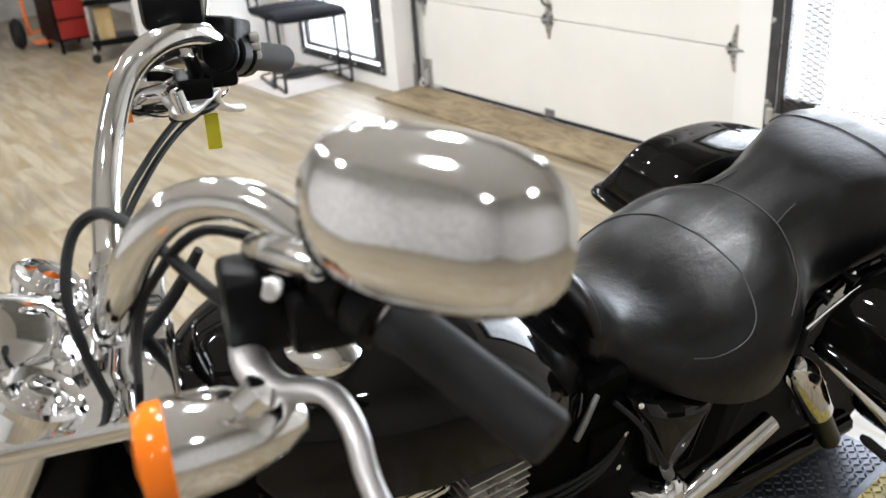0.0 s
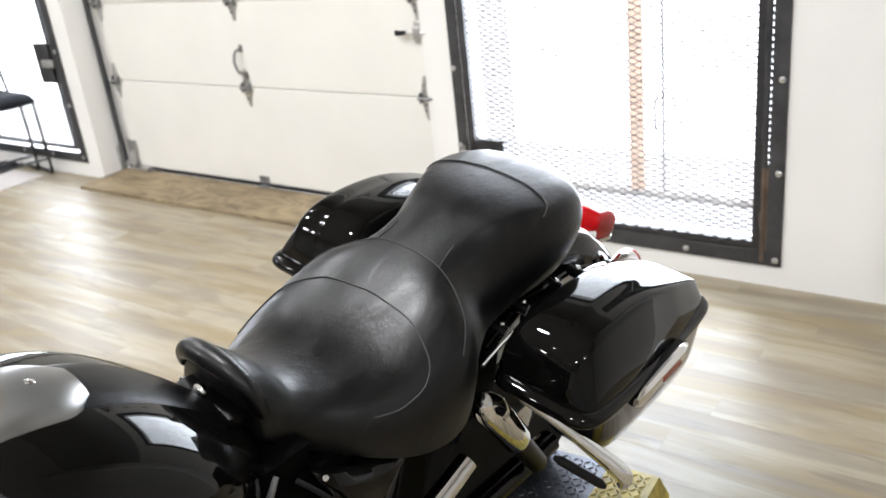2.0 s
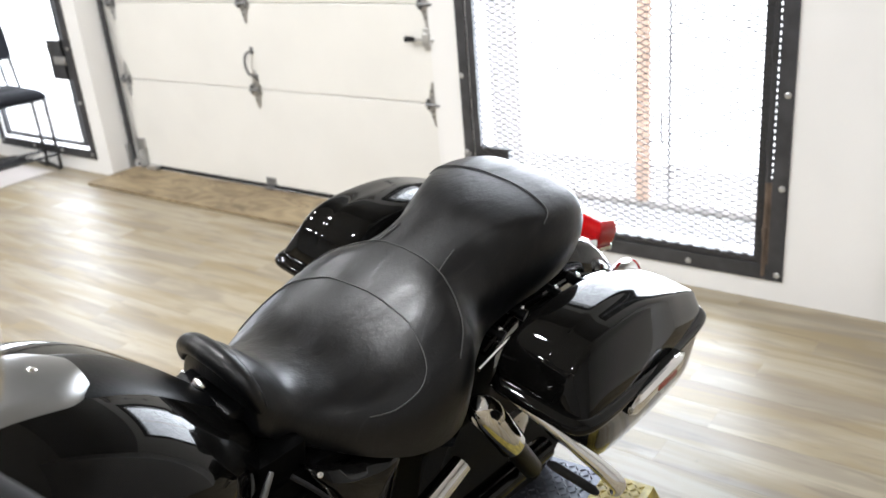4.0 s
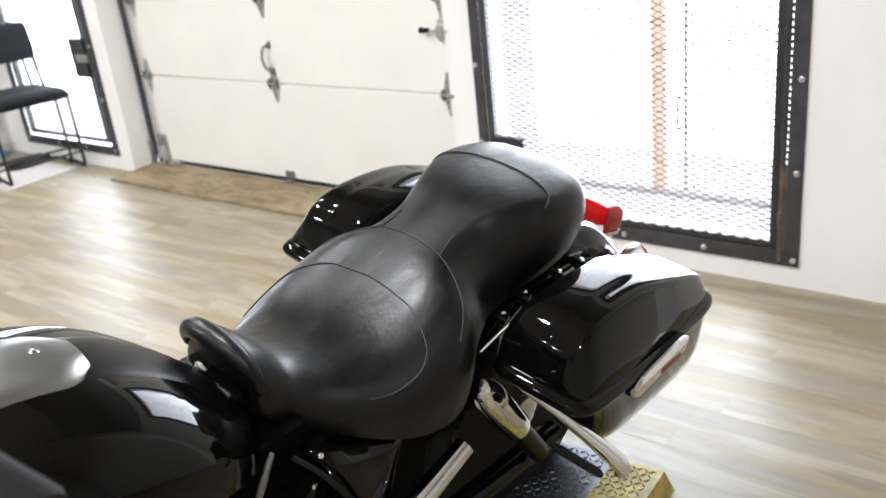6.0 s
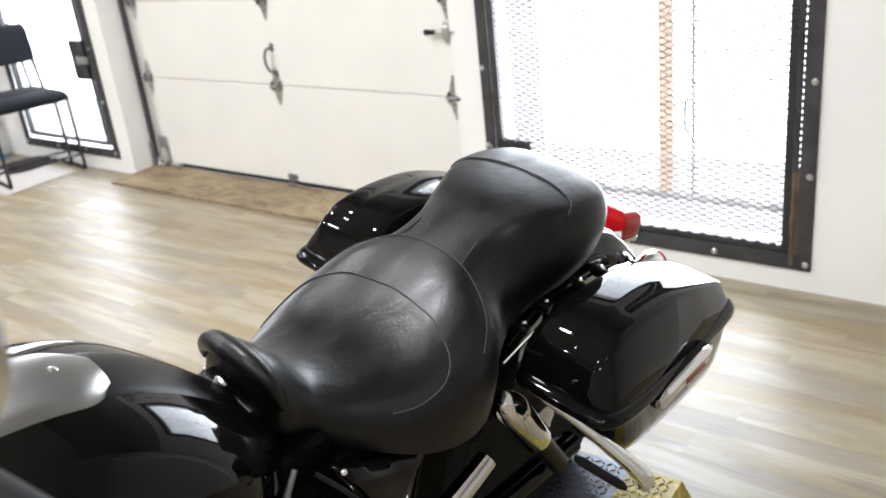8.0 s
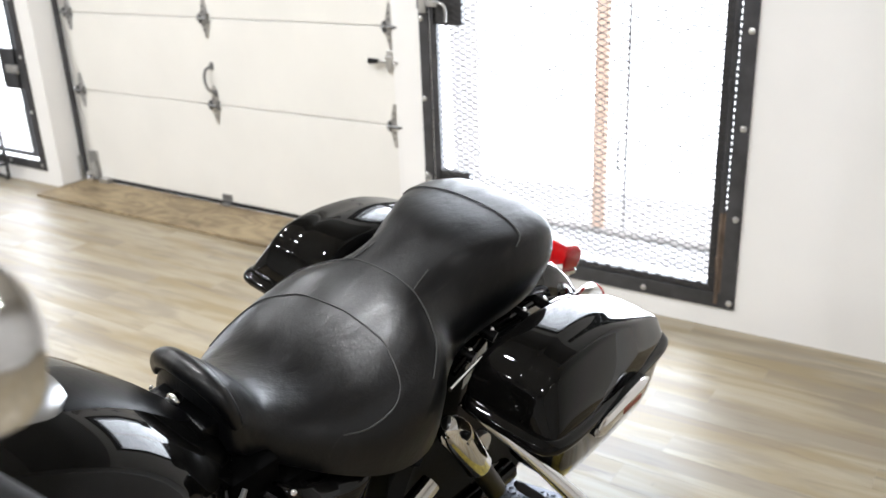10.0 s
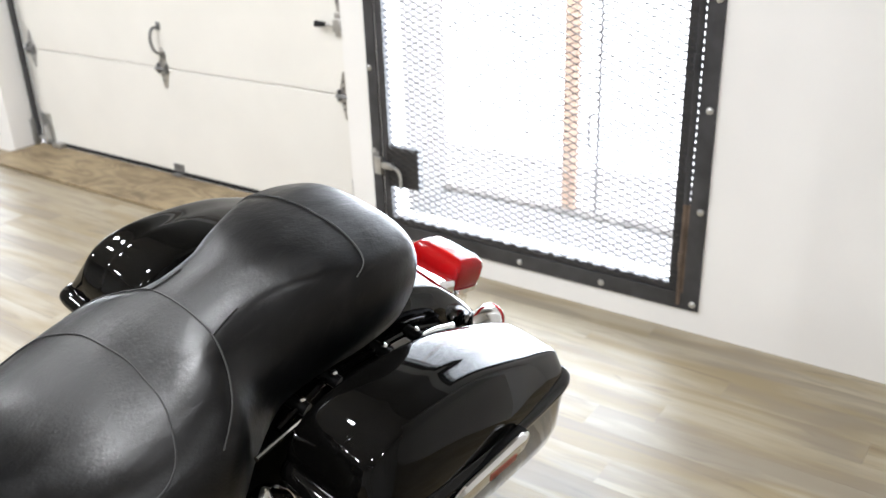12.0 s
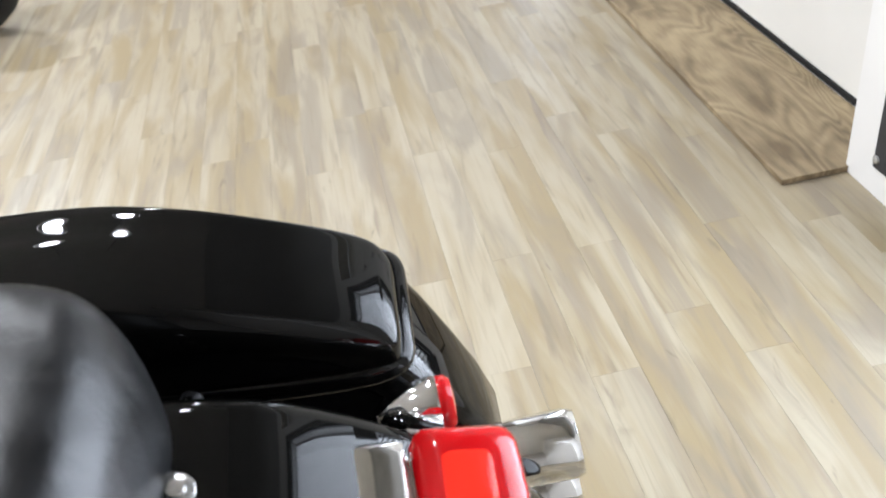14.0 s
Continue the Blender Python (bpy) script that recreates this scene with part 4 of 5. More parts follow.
    cb = part("side_cable", tube([(-0.548, s * 0.140, 0.715), (-0.518, s * 0.168, 0.680), (-0.476, s * 0.182, 0.610), (-0.440, s * 0.182, 0.545)], [0.004, 0.004, 0.005, 0.008], 8), RUBBER, bike)
    part("plug", tube([(-0.452, s * 0.184, 0.566), (-0.437, s * 0.184, 0.538)], 0.0095, 10, 1), DARKZINC, cb)
    part("starter_cap", lathe([(-0.06, 0.030), (0.0, 0.033), (0.010, 0.030), (0.018, 0.020), (0.020, 0.001)], aim((-0.425, s * 0.190, 0.495), (0.25, s, 0.35)), 24), CHROME, bike, "domed chrome cap")

# chrome mufflers, both on the right
for s, dz in ((1, 0.0), (1, -0.105)):
    part("muffler", tube([(-0.35, s * 0.215, 0.24 + dz), (0.1, s * 0.235, 0.275 + dz), (0.49, s * 0.238, 0.305 + dz)], [0.040, 0.047, 0.047], 20), CHROME, bike, "long chrome muffler")
    part("muffler_tip", lathe([(0, 0.046), (0.10, 0.047), (0.112, 0.043), (0.108, 0.037), (0.02, 0.034)], aim((0.48, s * 0.238, 0.304 + dz), (1, 0, 0.08)), 24), CHROME, bike)

# engine: two finned cylinders, cases
eng = thing("engine", "", "")
eng.parent = bike
for u, lean_ in ((-0.86, -24), (-0.62, 22)):
    m = Matrix.Translation((u * 0.5 + -0.37, 0, 0.42)) @ pose(0, 0, 0, 0, lean_, 0)
    for k in range(12):
        z = 0.06 + 0.021 * k
        h = 0.092 + 0.006 * (k > 8)
        part("fin", box(-h, h, -0.105, 0.105, z, z + 0.007, 0.002, m), SATIN, eng)
    part("barrel", lathe([(0.0, 0.075), (0.30, 0.075)], m, 20), SATIN, eng)
    part("rocker_cover", box(-0.085, 0.085, -0.095, 0.095, 0.305, 0.345, 0.015, m), CHROME, eng)
part("crankcase", box(-0.95, -0.42, -0.12, 0.12, 0.17, 0.42, 0.05), MATTE, eng)
part("primary_cover", loft([[Vector((-0.62 + 0.30 * math.cos(a), -0.12 - e, 0.33 + h * math.sin(a))) for a in np.linspace(0, 2 * math.pi, 30, endpoint=False)] for e, h in ((0, 0.115), (0.07, 0.112), (0.085, 0.10))]), CHROME, eng, "chrome primary cover")
for s in (-1, 1):
    for k in range(4):
        part("cover_rib", tube([(-1.0, s * 0.128, 0.776 - 0.019 * k), (-0.93, s * 0.140, 0.772 - 0.019 * k), (-0.835, s * 0.134, 0.760 - 0.019 * k), (-0.82, s * 0.118, 0.757 - 0.019 * k)], 0.0065, 8), CHROME, eng, "chrome rocker cover rib")
for s in (-1, 1):
    for k in range(5):
        part("fin", box(-0.815, -0.715, min(s * 0.112, s * 0.165), max(s * 0.112, s * 0.165), 0.652 + 0.017 * k, 0.656 + 0.017 * k, 0.001), BRUSHED, eng)
    for k in range(3):
        part("wire", tube([(-0.86, s * 0.120, 0.640 - 0.02 * k), (-0.76, s * (0.140 + 0.004 * k), 0.618 - 0.022 * k), (-0.64, s * 0.146, 0.592 - 0.018 * k), (-0.55, s * 0.150, 0.612 - 0.012 * k), (-0.50, s * 0.140, 0.650)], 0.0038, 8), RUBBER, eng)
    part("bracket", tube([(-0.575, s * 0.130, 0.735), (-0.600, s * 0.138, 0.700), (-0.610, s * 0.138, 0.672)], [0.004, 0.006, 0.005], 10), DARKZINC, eng)
part("gearbox", box(-0.46, -0.28, -0.11, 0.11, 0.22, 0.42, 0.04), MATTE, eng)
# oversized black blocks added to close see-through gaps and stand for the shade there
part("battery_box_filler", box(-0.70, -0.24, -0.135, 0.135, 0.42, 0.70, 0.02), MATTE, bike)
part("inner_fender_filler", box(-0.26, -0.02, -0.12, 0.12, 0.50, 0.70, 0.03), MATTE, bike)
part("frame_spine", box(-1.05, -0.50, -0.118, 0.118, 0.46, 0.72, 0.03), MATTE, bike)
part("seat_pan", box(-0.62, -0.50, -0.122, 0.122, 0.62, 0.742, 0.01), MATTE, bike)
part("frame_neck", box(-1.17, -1.02, -0.075, 0.075, 0.60, 0.93, 0.03), GLOSS, bike)
part("wiring_cover", box(-1.21, -1.06, -0.125, 0.125, 0.52, 0.90, 0.035), MATTE, bike)
part("oil_cooler", box(-1.16, -1.03, -0.13, 0.13, 0.24, 0.52, 0.02), MATTE, bike)
part("down_tube", tube([(-1.06, 0, 0.80), (-1.02, 0.0, 0.5), (-0.98, 0, 0.2), (-0.7, 0, 0.14), (-0.3, 0, 0.16)], 0.02, 10), GLOSS, bike)
part("side_stand", tube([(-0.62, -0.13, 0.18), (-0.66, -0.24, 0.10), (-0.70, -0.335, 0.052)], [0.013, 0.012, 0.02], 10), CHROME, bike)
for s in (-1, 1):
    part("footboard", box(-0.98, -0.70, min(s * 0.20, s * 0.30), max(s * 0.20, s * 0.30), 0.245, 0.268, 0.008), RUBBER, bike)

# ---- front end, turned to the bike's right ----
STEER = Matrix.Translation((-1.10, 0, 0.88)) @ Matrix.Rotation(radians(-16), 4, Vector((math.sin(radians(30)), 0, math.cos(radians(30))))) @ Matrix.Translation((1.10, 0, -0.88))


def turned(bm):
    bmesh.ops.transform(bm, matrix=STEER, verts=bm.verts)
    return bm


fork = thing("front_fork", "", "")
fork.parent = bike
for s in (-1, 1):
    part("fork_leg", turned(tube([(-1.228, s * 0.112, 0.985), (-1.40, s * 0.112, 0.66), (-1.58, s * 0.112, 0.325)], [0.026, 0.027, 0.032], 16, 2)), CHROME, fork)
    part("fork_cap", turned(lathe([(-0.12, 0.034), (-0.004, 0.034), (0, 0.040), (0.010, 0.041), (0.014, 0.037), (0.010, 0.030), (0.010, 0.018), (0.020, 0.016), (0.021, 0.001)], aim((-1.228, s * 0.112, 0.995), (0.5, 0, 0.87)), 24)), CHROME, fork)
for s in (-1, 1):
    part("riser", turned(tube([(-1.165, s * 0.045, 0.975), (-1.152, s * 0.045, 1.030)], 0.020, 14, 1)), CHROME, fork)
    part("riser_cap", turned(lathe([(-0.02, 0.024), (0.016, 0.024), (0.02, 0.018)], aim((-1.152, s * 0.045, 1.030), (0, 1, 0)), 16)), CHROME, fork)
    part("nut", turned(lathe([(0, 0.014), (0.012, 0.014), (0.018, 0.006), (0.019, 0.001)], aim((-1.20, s * 0.06, 0.980), (0.2, 0, 1)), 8)), CHROME, fork)
part("triple_clamp", turned(box(-1.27, -1.10, -0.15, 0.15, 0.955, 0.980, 0.01)), CHROME, fork)
part("nacelle", turned(lathe([(-0.16, 0.02), (-0.13, 0.07), (-0.05, 0.10), (0.05, 0.105), (0.06, 0.10), (0.062, 0.02)], aim((-1.345, 0, 0.955), (-1, 0, -0.05)), 32)), CHROME, fork, "chrome headlight shell")
part("front_fender", turned(loft([[Vector((-1.58 + (0.37 - 0.03 * q * q) * math.cos(a), 0.09 * q, 0.325 + (0.37 - 0.03 * q * q) * math.sin(a))) for q in np.linspace(-1, 1, 11)] for a in np.linspace(radians(20), radians(160), 20)], False, False)), GLOSS, fork)

MIRROR_YAW = -46
bars = thing("handlebar", "", "")
bars.parent = bike
GRIP_IN, GRIP_OUT = Vector((-0.950, 0.352, 1.166)), Vector((-0.882, 0.462, 1.124))
for s in (-1, 1):
    k = Vector((1, s, 1))
    part("bar", turned(tube([(-1.152, 0, 1.028), (-1.155, s * 0.05, 1.030), (-1.153, s * 0.10, 1.050), (-1.145, s * 0.150, 1.090), (-1.131, s * 0.187, 1.136), (-1.106, s * 0.212, 1.190), (-1.072, s * 0.228, 1.220), (-1.028, s * 0.258, 1.225), (-0.985, s * 0.305, 1.200), GRIP_IN * k], 0.0162, 16)), CHROME, bars, "polished chrome bar")
    d = ((GRIP_OUT - GRIP_IN) * k).normalized()
    gi, go = GRIP_IN * k, GRIP_OUT * k
    g = part("grip", turned(lathe([(0, 0.021), (0.004, 0.023), (0.02, 0.0195), ((go - gi).length - 0.004, 0.0205), ((go - gi).length, 0.018), ((go - gi).length + 0.001, 0.002)], aim(gi, d), 22)), RUBBER, bars, "black rubber grip")
    sw = bmesh.new()
    for q0, q1, q2 in ((0.078, 0.066, 0.025), (0.062, 0.034, 0.029), (0.030, 0.004, 0.030)):
        add_tube(sw, [gi - d * q0, gi - d * (q0 - 0.003), gi - d * (q1 + 0.003), gi - d * q1], [q2 * 0.9, q2, q2, q2 * 0.9], 18, 1)
    add_tube(sw, [gi - d * 0.08, gi - d * 0.004], 0.022, 12, 1)
    add_box(sw, -0.020, 0.034, -0.030, 0.026, -0.046, 0.012, 0.008, aim(gi - d * 0.045, d) @ pose(0, 0, 0, 90, 0, 0))
    part("switch_housing", turned(sw), SATIN, bars, "black switch housing")
    sb = bmesh.new()
    for q in (-0.02, 0.0, 0.02):
        c = gi - d * 0.035 + Vector((0.028, 0, 0.008 + q * 0.6))
        add_box(sb, -0.006, 0.008, -0.008, 0.008, -0.005, 0.005, 0.002, Matrix.Translation(c))
    part("buttons", turned(sb), BRUSHED, bars)
    part("horn_button", turned(lathe([(0, 0.0095), (0.004, 0.0095), (0.005, 0.007), (0.0055, 0.001)], aim((-1.024, s * 0.291, 1.172), (-0.55, s * 0.65, 0.5)), 18)), BRUSHED, bars)
    # lever: perch, pivot and a flattened blade
    pb = box(-0.030, 0.034, -0.030, 0.026, -0.034, 0.030, 0.008, Matrix.Translation((-1.030, s * 0.262, 1.150))) if s < 0 else box(-0.026, 0.018, -0.024, 0.030, -0.016, 0.014, 0.006, Matrix.Translation((-1.020, 0.300, 1.150)))
    add_box(pb, -0.026, 0.024, -0.020, 0.020, -0.024 if s < 0 else -0.010, 0.018, 0.007, Matrix.Translation((-0.992, s * 0.305, 1.154)))
    part("lever_perch", turned(pb), SATIN, bars)
    part("lever", turned(tube([(-1.048, s * 0.272, 1.128), (-1.048, s * 0.290, 1.119), (-1.044, s * 0.307, 1.112), (-1.030, s * 0.326, 1.108), (-1.003, s * 0.352, 1.117), (-0.993, s * 0.386, 1.110), (-0.990, s * 0.424, 1.083), (-0.972, s * 0.490, 1.050), (-0.945, s * 0.535, 1.032)], [0.010, 0.014, 0.0145, 0.012, 0.0095, 0.009, 0.0085, 0.008, 0.009], 14, 5, 0.75)), mat("satin_lever_alloy", (0.50, 0.49, 0.48), 0.36, metal=0.9, vary=0.1) if s < 0 else bpy.data.materials["satin_lever_alloy"], bars, "satin alloy lever")
    part("pivot_bolt", turned(lathe([(-0.016, 0.010), (0.010, 0.010), (0.014, 0.006), (0.0145, 0.001)], aim((-1.046, s * 0.276, 1.140), (-0.2, s * 0.2, 1)), 14)), CHROME, bars)
    # mirror: chrome back, glass to the rider
    head = Vector((-0.955, s * 0.444, 1.284))
    mr = thing("mirror", "", "")
    mr.parent = bike
    part("stem_clamp", turned(tube([(-1.031, s * 0.270, 1.196), (-1.016, s * 0.308, 1.206), (-1.000, s * 0.346, 1.215)], [0.011, 0.0125, 0.011], 14, 2)), CHROME, mr)
    part("stem", turned(tube([(-1.000, s * 0.346, 1.213), (-0.992, s * 0.376, 1.235), (-0.985, s * 0.408, 1.258), (-0.982, s * 0.427, 1.274)], [0.0075, 0.0085, 0.0085, 0.007], 12)), CHROME, mr)
    part("stem_foot", turned(tube([(-1.028, s * 0.276, 1.196), (-1.022, s * 0.282, 1.178), (-1.018, s * 0.286, 1.165)], 0.009, 12, 1)), SATIN, mr)
    part("ball_joint", turned(lathe([(-0.010, 0.002), (-0.008, 0.0095), (0.0, 0.0125), (0.008, 0.0095), (0.010, 0.002)], aim((-0.979, s * 0.430, 1.276), (1, 0, 0)), 18)), CHROME, mr)
    rings = []
    for x, q in ((-0.026, 0.15), (-0.024, 0.45), (-0.018, 0.75), (-0.008, 0.95), (0.002, 1.0), (0.006, 0.97)):
        rings.append([Vector((x, 0.083 * q * math.copysign(abs(math.cos(a)) ** 0.75, math.cos(a)), 0.052 * q * math.copysign(abs(math.sin(a)) ** 0.75, math.sin(a)))) for a in np.linspace(0, 2 * math.pi, 36, endpoint=False)])
    bm = loft(rings)
    mm = Matrix.Translation(head) @ pose(0, 0, 0, 0, 12, s * MIRROR_YAW)
    bmesh.ops.transform(bm, matrix=mm, verts=bm.verts)
    part("shell", turned(bm), CHROME, mr, "chrome mirror shell")
    bm = loft([[Vector((x, 0.077 * math.copysign(abs(math.cos(a)) ** 0.75, math.cos(a)), 0.047 * math.copysign(abs(math.sin(a)) ** 0.75, math.sin(a)))) for a in np.linspace(0, 2 * math.pi, 36, endpoint=False)] for x in (0.004, 0.0075)])
    bmesh.ops.transform(bm, matrix=mm, verts=bm.verts)
    part("glass", turned(bm), CHROME, mr, "mirror glass")
# brake master cylinder on the right
part("master_cylinder", turned(box(-1.075, -1.0, 0.27, 0.36, 1.225, 1.275, 0.012)), SATIN, bars, "black brake fluid reservoir")
# cables
for pts, rad in (
    ([(-1.05, -0.28, 1.15), (-1.077, -0.22, 1.156), (-1.11, -0.15, 1.166), (-1.141, -0.085, 1.160), (-1.168, -0.075, 1.140), (-1.182, -0.10, 1.10), (-1.178, -0.12, 1.05), (-1.168, -0.11, 0.98), (-1.16, -0.09, 0.90)], 0.0055),
    ([(-1.00, 0.42, 1.10), (-1.05, 0.36, 1.085), (-1.10, 0.28, 1.06), (-1.14, 0.22, 1.02), (-1.16, 0.12, 0.95)], 0.0045),
    ([(-1.00, 0.41, 1.085), (-1.055, 0.35, 1.068), (-1.105, 0.27, 1.04), (-1.145, 0.20, 0.995), (-1.16, 0.10, 0.93)], 0.0045),
    ([(-0.99, -0.30, 1.19), (-1.06, -0.215, 1.19), (-1.11, -0.18, 1.13), (-1.13, -0.14, 1.06), (-1.14, -0.09, 0.98)], 0.0045),
    ([(-1.02, 0.29, 1.20), (-1.085, 0.235, 1.19), (-1.12, 0.225, 1.13), (-1.15, 0.17, 1.06), (-1.16, 0.09, 0.98)], 0.004),
):
    part("cable", turned(tube(pts, rad, 8)), RUBBER, bars)
# front turn signals
for s in (-1, 1):
    pos = STEER @ Vector((-1.085 + (0.008 if s > 0 else 0), s * 0.341, 1.090 + (0.043 if s > 0 else 0)))
    way = (STEER.to_3x3() @ Vector((-1, s * 0.05, 0.0)))
    signal(pos, way, AMBER, "amber lens", 0.038, 0.115, STEER @ Vector((-1.045, s * 0.345, 1.125)))
part("cable_block", turned(tube([(-0.988, 0.425, 1.084), (-1.003, 0.408, 1.084), (-1.044, 0.366, 1.088), (-1.056, 0.354, 1.089)], [0.007, 0.012, 0.012, 0.007], 10, 1, 0.8)), SATIN, bars, "black cable adjuster")
part("inner_wire", turned(tube([(-0.988, 0.425, 1.084), (-0.968, 0.448, 1.094), (-0.964, 0.452, 1.125)], 0.002, 6)), CHROME, bars)
part("fork_stem_cover", turned(lathe([(-0.14, 0.050), (-0.13, 0.066), (0.10, 0.072), (0.13, 0.060), (0.135, 0.02)], aim((-1.255, 0, 0.835), (0.47, 0, 0.88)), 24)), SATIN, fork, "black fork stem cover")
part("wiring_loom", tube([(-1.070, -0.020, 1.090), (-1.096, -0.005, 1.035), (-1.140, 0.015, 0.965), (-1.170, 0.020, 0.915)], [0.005, 0.007, 0.008, 0.008], 12), RUBBER, bars, "black wrapped wiring loom")
# yellow tag on the brake cable
part("tag", turned(box(-1.012, -0.992, 0.400, 0.4025, 1.020, 1.074, 0.0005)), TAG, bars, "yellow paper tag", smooth=False)

# ---- tread plate on the floor beside the rear wheel ----
stand = thing("tread_plate_ramp", "black tread plate ramp with a worn yellow edge", "ramp", pose(1.832, 0.925, 0) @ pose(0, 0, 0, 0, 0, 2.5))


def wedge(x0, x1, y0, y1, z, foot):
    """A low plate, its near side and end sloping out to the floor."""
    bm = bmesh.new()
    lo = [bm.verts.new(c) for c in ((x0, y0 - foot, 0), (x1 + foot * 1.0, y0 - foot, 0), (x1 + foot * 1.0, y1, 0), (x0, y1, 0))]
    hi = [bm.verts.new(c) for c in ((x0, y0, z), (x1, y0, z), (x1, y1, z), (x0, y1, z))]
    bm.faces.new(hi)
    for i in range(4):
        bm.faces.new((lo[i], lo[(i + 1) % 4], hi[(i + 1) % 4], hi[i]))
    return bm


part("yellow_edge", wedge(-0.72, 0.0, 0.0, 0.120, 0.060, 0.018), YELLOW_PAINT, stand, "worn yellow painted edge", smooth=False)
part("deck", wedge(-0.72, 0.0, 0.1205, 0.30, 0.060, 0.0), BLACK_PLATE, stand, "black tread plate deck", smooth=False)
for lugs_name, y0, y1, m_ in (("deck_lug_pattern", 0.125, 0.298, BLACK_PLATE), ("edge_lug_pattern", 0.004, 0.118, YELLOW_PAINT)):
    bm = bmesh.new()
    for i in range(40):
        for j in range(20):
            cx, cy = -0.700 + 0.0175 * i, 0.0 + 0.0150 * j + 0.0075
            if not y0 + 0.005 < cy < y1 - 0.005:
                continue
            an = radians(45 if (i + j) % 2 else -45)
            d, e = Vector((math.cos(an), math.sin(an), 0)), Vector((-math.sin(an), math.cos(an), 0))
            c = Vector((cx, cy, 0.0602))
            ends = [bm.verts.new(c + d * q) for q in (-0.0080, 0.0080)]
            sides = [bm.verts.new(c + e * q) for q in (-0.0030, 0.0030)]
            ridge = [bm.verts.new(c + d * q + Vector((0, 0, 0.0030))) for q in (-0.0045, 0.0045)]
            bm.faces.new((ends[0], sides[0], ridge[0]))
            bm.faces.new((ends[0], ridge[0], sides[1]))
            bm.faces.new((ends[1], ridge[1], sides[0]))
            bm.faces.new((ends[1], sides[1], ridge[1]))
            bm.faces.new((sides[0], ridge[1], ridge[0]))
            bm.faces.new((sides[1], ridge[0], ridge[1]))
    tagged(part(lugs_name, bm, m_, stand, smooth=False), kind="stuff")

# ---- chairs ----
chair = thing("sled_chair", "black steel sled-base chair with navy fabric seat", "chair", pose(2.545, 5.26, 0, 0, 0, -12), "stacked chairs")
CW, CD = 0.435, 0.43
for s in (0, 1):
    x = CW * s
    part("leg", tube([(x, 0.0, 0.44), (x, 0.0, 0.40), (x, 0.0, 0.06), (x, 0.02, 0.012), (x, 0.07, 0.009), (x, 0.36, 0.009)], 0.010, 10), BLACK_METAL, chair)
    part("post", tube([(x, 0.0, 0.44), (x, 0.05, 0.455), (x, 0.33, 0.43), (x, 0.40, 0.47), (x, 0.44, 0.60), (x, 0.49, 0.84)], 0.010, 10), BLACK_METAL, chair)
part("sled_bar", tube([(0, 0.36, 0.009), (0.05, 0.42, 0.009), (CW / 2, 0.44, 0.009), (CW - 0.05, 0.42, 0.009), (CW, 0.36, 0.009)], 0.010, 10), BLACK_METAL, chair)
part("brace", tube([(0, 0, 0.10), (CW, 0, 0.10)], 0.008, 8), BLACK_METAL, chair)
rings = []
for y, t, b in ((-0.015, 0.455, 0.44), (0.0, 0.475, 0.425), (0.05, 0.492, 0.42), (0.20, 0.485, 0.42), (0.34, 0.475, 0.42), (0.39, 0.468, 0.425), (0.40, 0.455, 0.44)):
    rings.append([Vector((CW / 2 + (CW / 2 + 0.012) * math.copysign(abs(math.cos(a)) ** 0.35, math.cos(a)), y, (t + b) / 2 + (t - b) / 2 * math.copysign(abs(math.sin(a)) ** 0.6, math.sin(a)))) for a in np.linspace(0, 2 * math.pi, 24, endpoint=False)])
part("seat", loft(rings), FABRIC, chair, "navy fabric seat pad")
rings = []
for x, h in ((-0.008, 0.09), (0.01, 0.11), (CW / 2, 0.115), (CW - 0.01, 0.11), (CW + 0.008, 0.09)):
    rings.append([Vector((x, 0.462 + (z - 0.74) * 0.2 + 0.022 * math.cos(a) + 0.03 * (1 - (2 * x / CW - 1) ** 2), z)) for a in np.linspace(0, 2 * math.pi, 16, endpoint=False) for z in (0.74 + h * math.copysign(abs(math.sin(a)) ** 0.5, math.sin(a)),)])
part("backrest", loft(rings), FABRIC, chair, "navy fabric backrest")
copy_thing(chair, pose(2.545, 5.26, 0, 0, 0, -12) @ pose(-0.02, 0.17, 0.0))

# floor clutter by the chairs
tagged(part("paper_sheet", box(2.48, 2.93, 5.20, 5.75, 0.0015, 0.004), PAPER, smooth=False), "pale paper sheet lying under the chairs", "paper")

tagged(part("cloth", loft([[Vector((2.86 + rr_ * math.cos(a), 6.06 + rr_ * math.sin(a) * 0.6, z)) for a in np.linspace(0, 2 * math.pi, 14, endpoint=False)] for rr_, z in ((0.10, 0.002), (0.09, 0.02), (0.05, 0.04), (0.01, 0.045))]), CLOTH), "crumpled blue cloth on the floor by the wall", "cloth")
tagged(part("cardboard_sheet", box(2.46, 2.80, 5.76, 5.98, 0.0015, 0.006), mat("pale_card", (0.62, 0.53, 0.46), 0.8, vary=0.1, bump=0.1), smooth=False), "flat pale cardboard sheet on the floor", "cardboard")
tagged(part("black_bag", loft([[Vector((2.86 + rr_ * math.cos(a) * 1.4, 5.62 + rr_ * math.sin(a) * 0.8, z)) for a in np.linspace(0, 2 * math.pi, 14, endpoint=False)] for rr_, z in ((0.11, 0.005), (0.10, 0.03), (0.06, 0.05), (0.01, 0.055))]), RUBBER), "limp black bag lying under the chairs", "bag")

# ---- the workshop corner ----
shelf = thing("shelf_unit", "white shelf unit with a few boxes", "shelf", pose(2.30, 6.70, 0))
for sx in (0, 0.48):
    part("upright", box(sx, sx + 0.02, 0, 0.36, 0, 1.5, 0.002), PAINT, shelf, smooth=False)
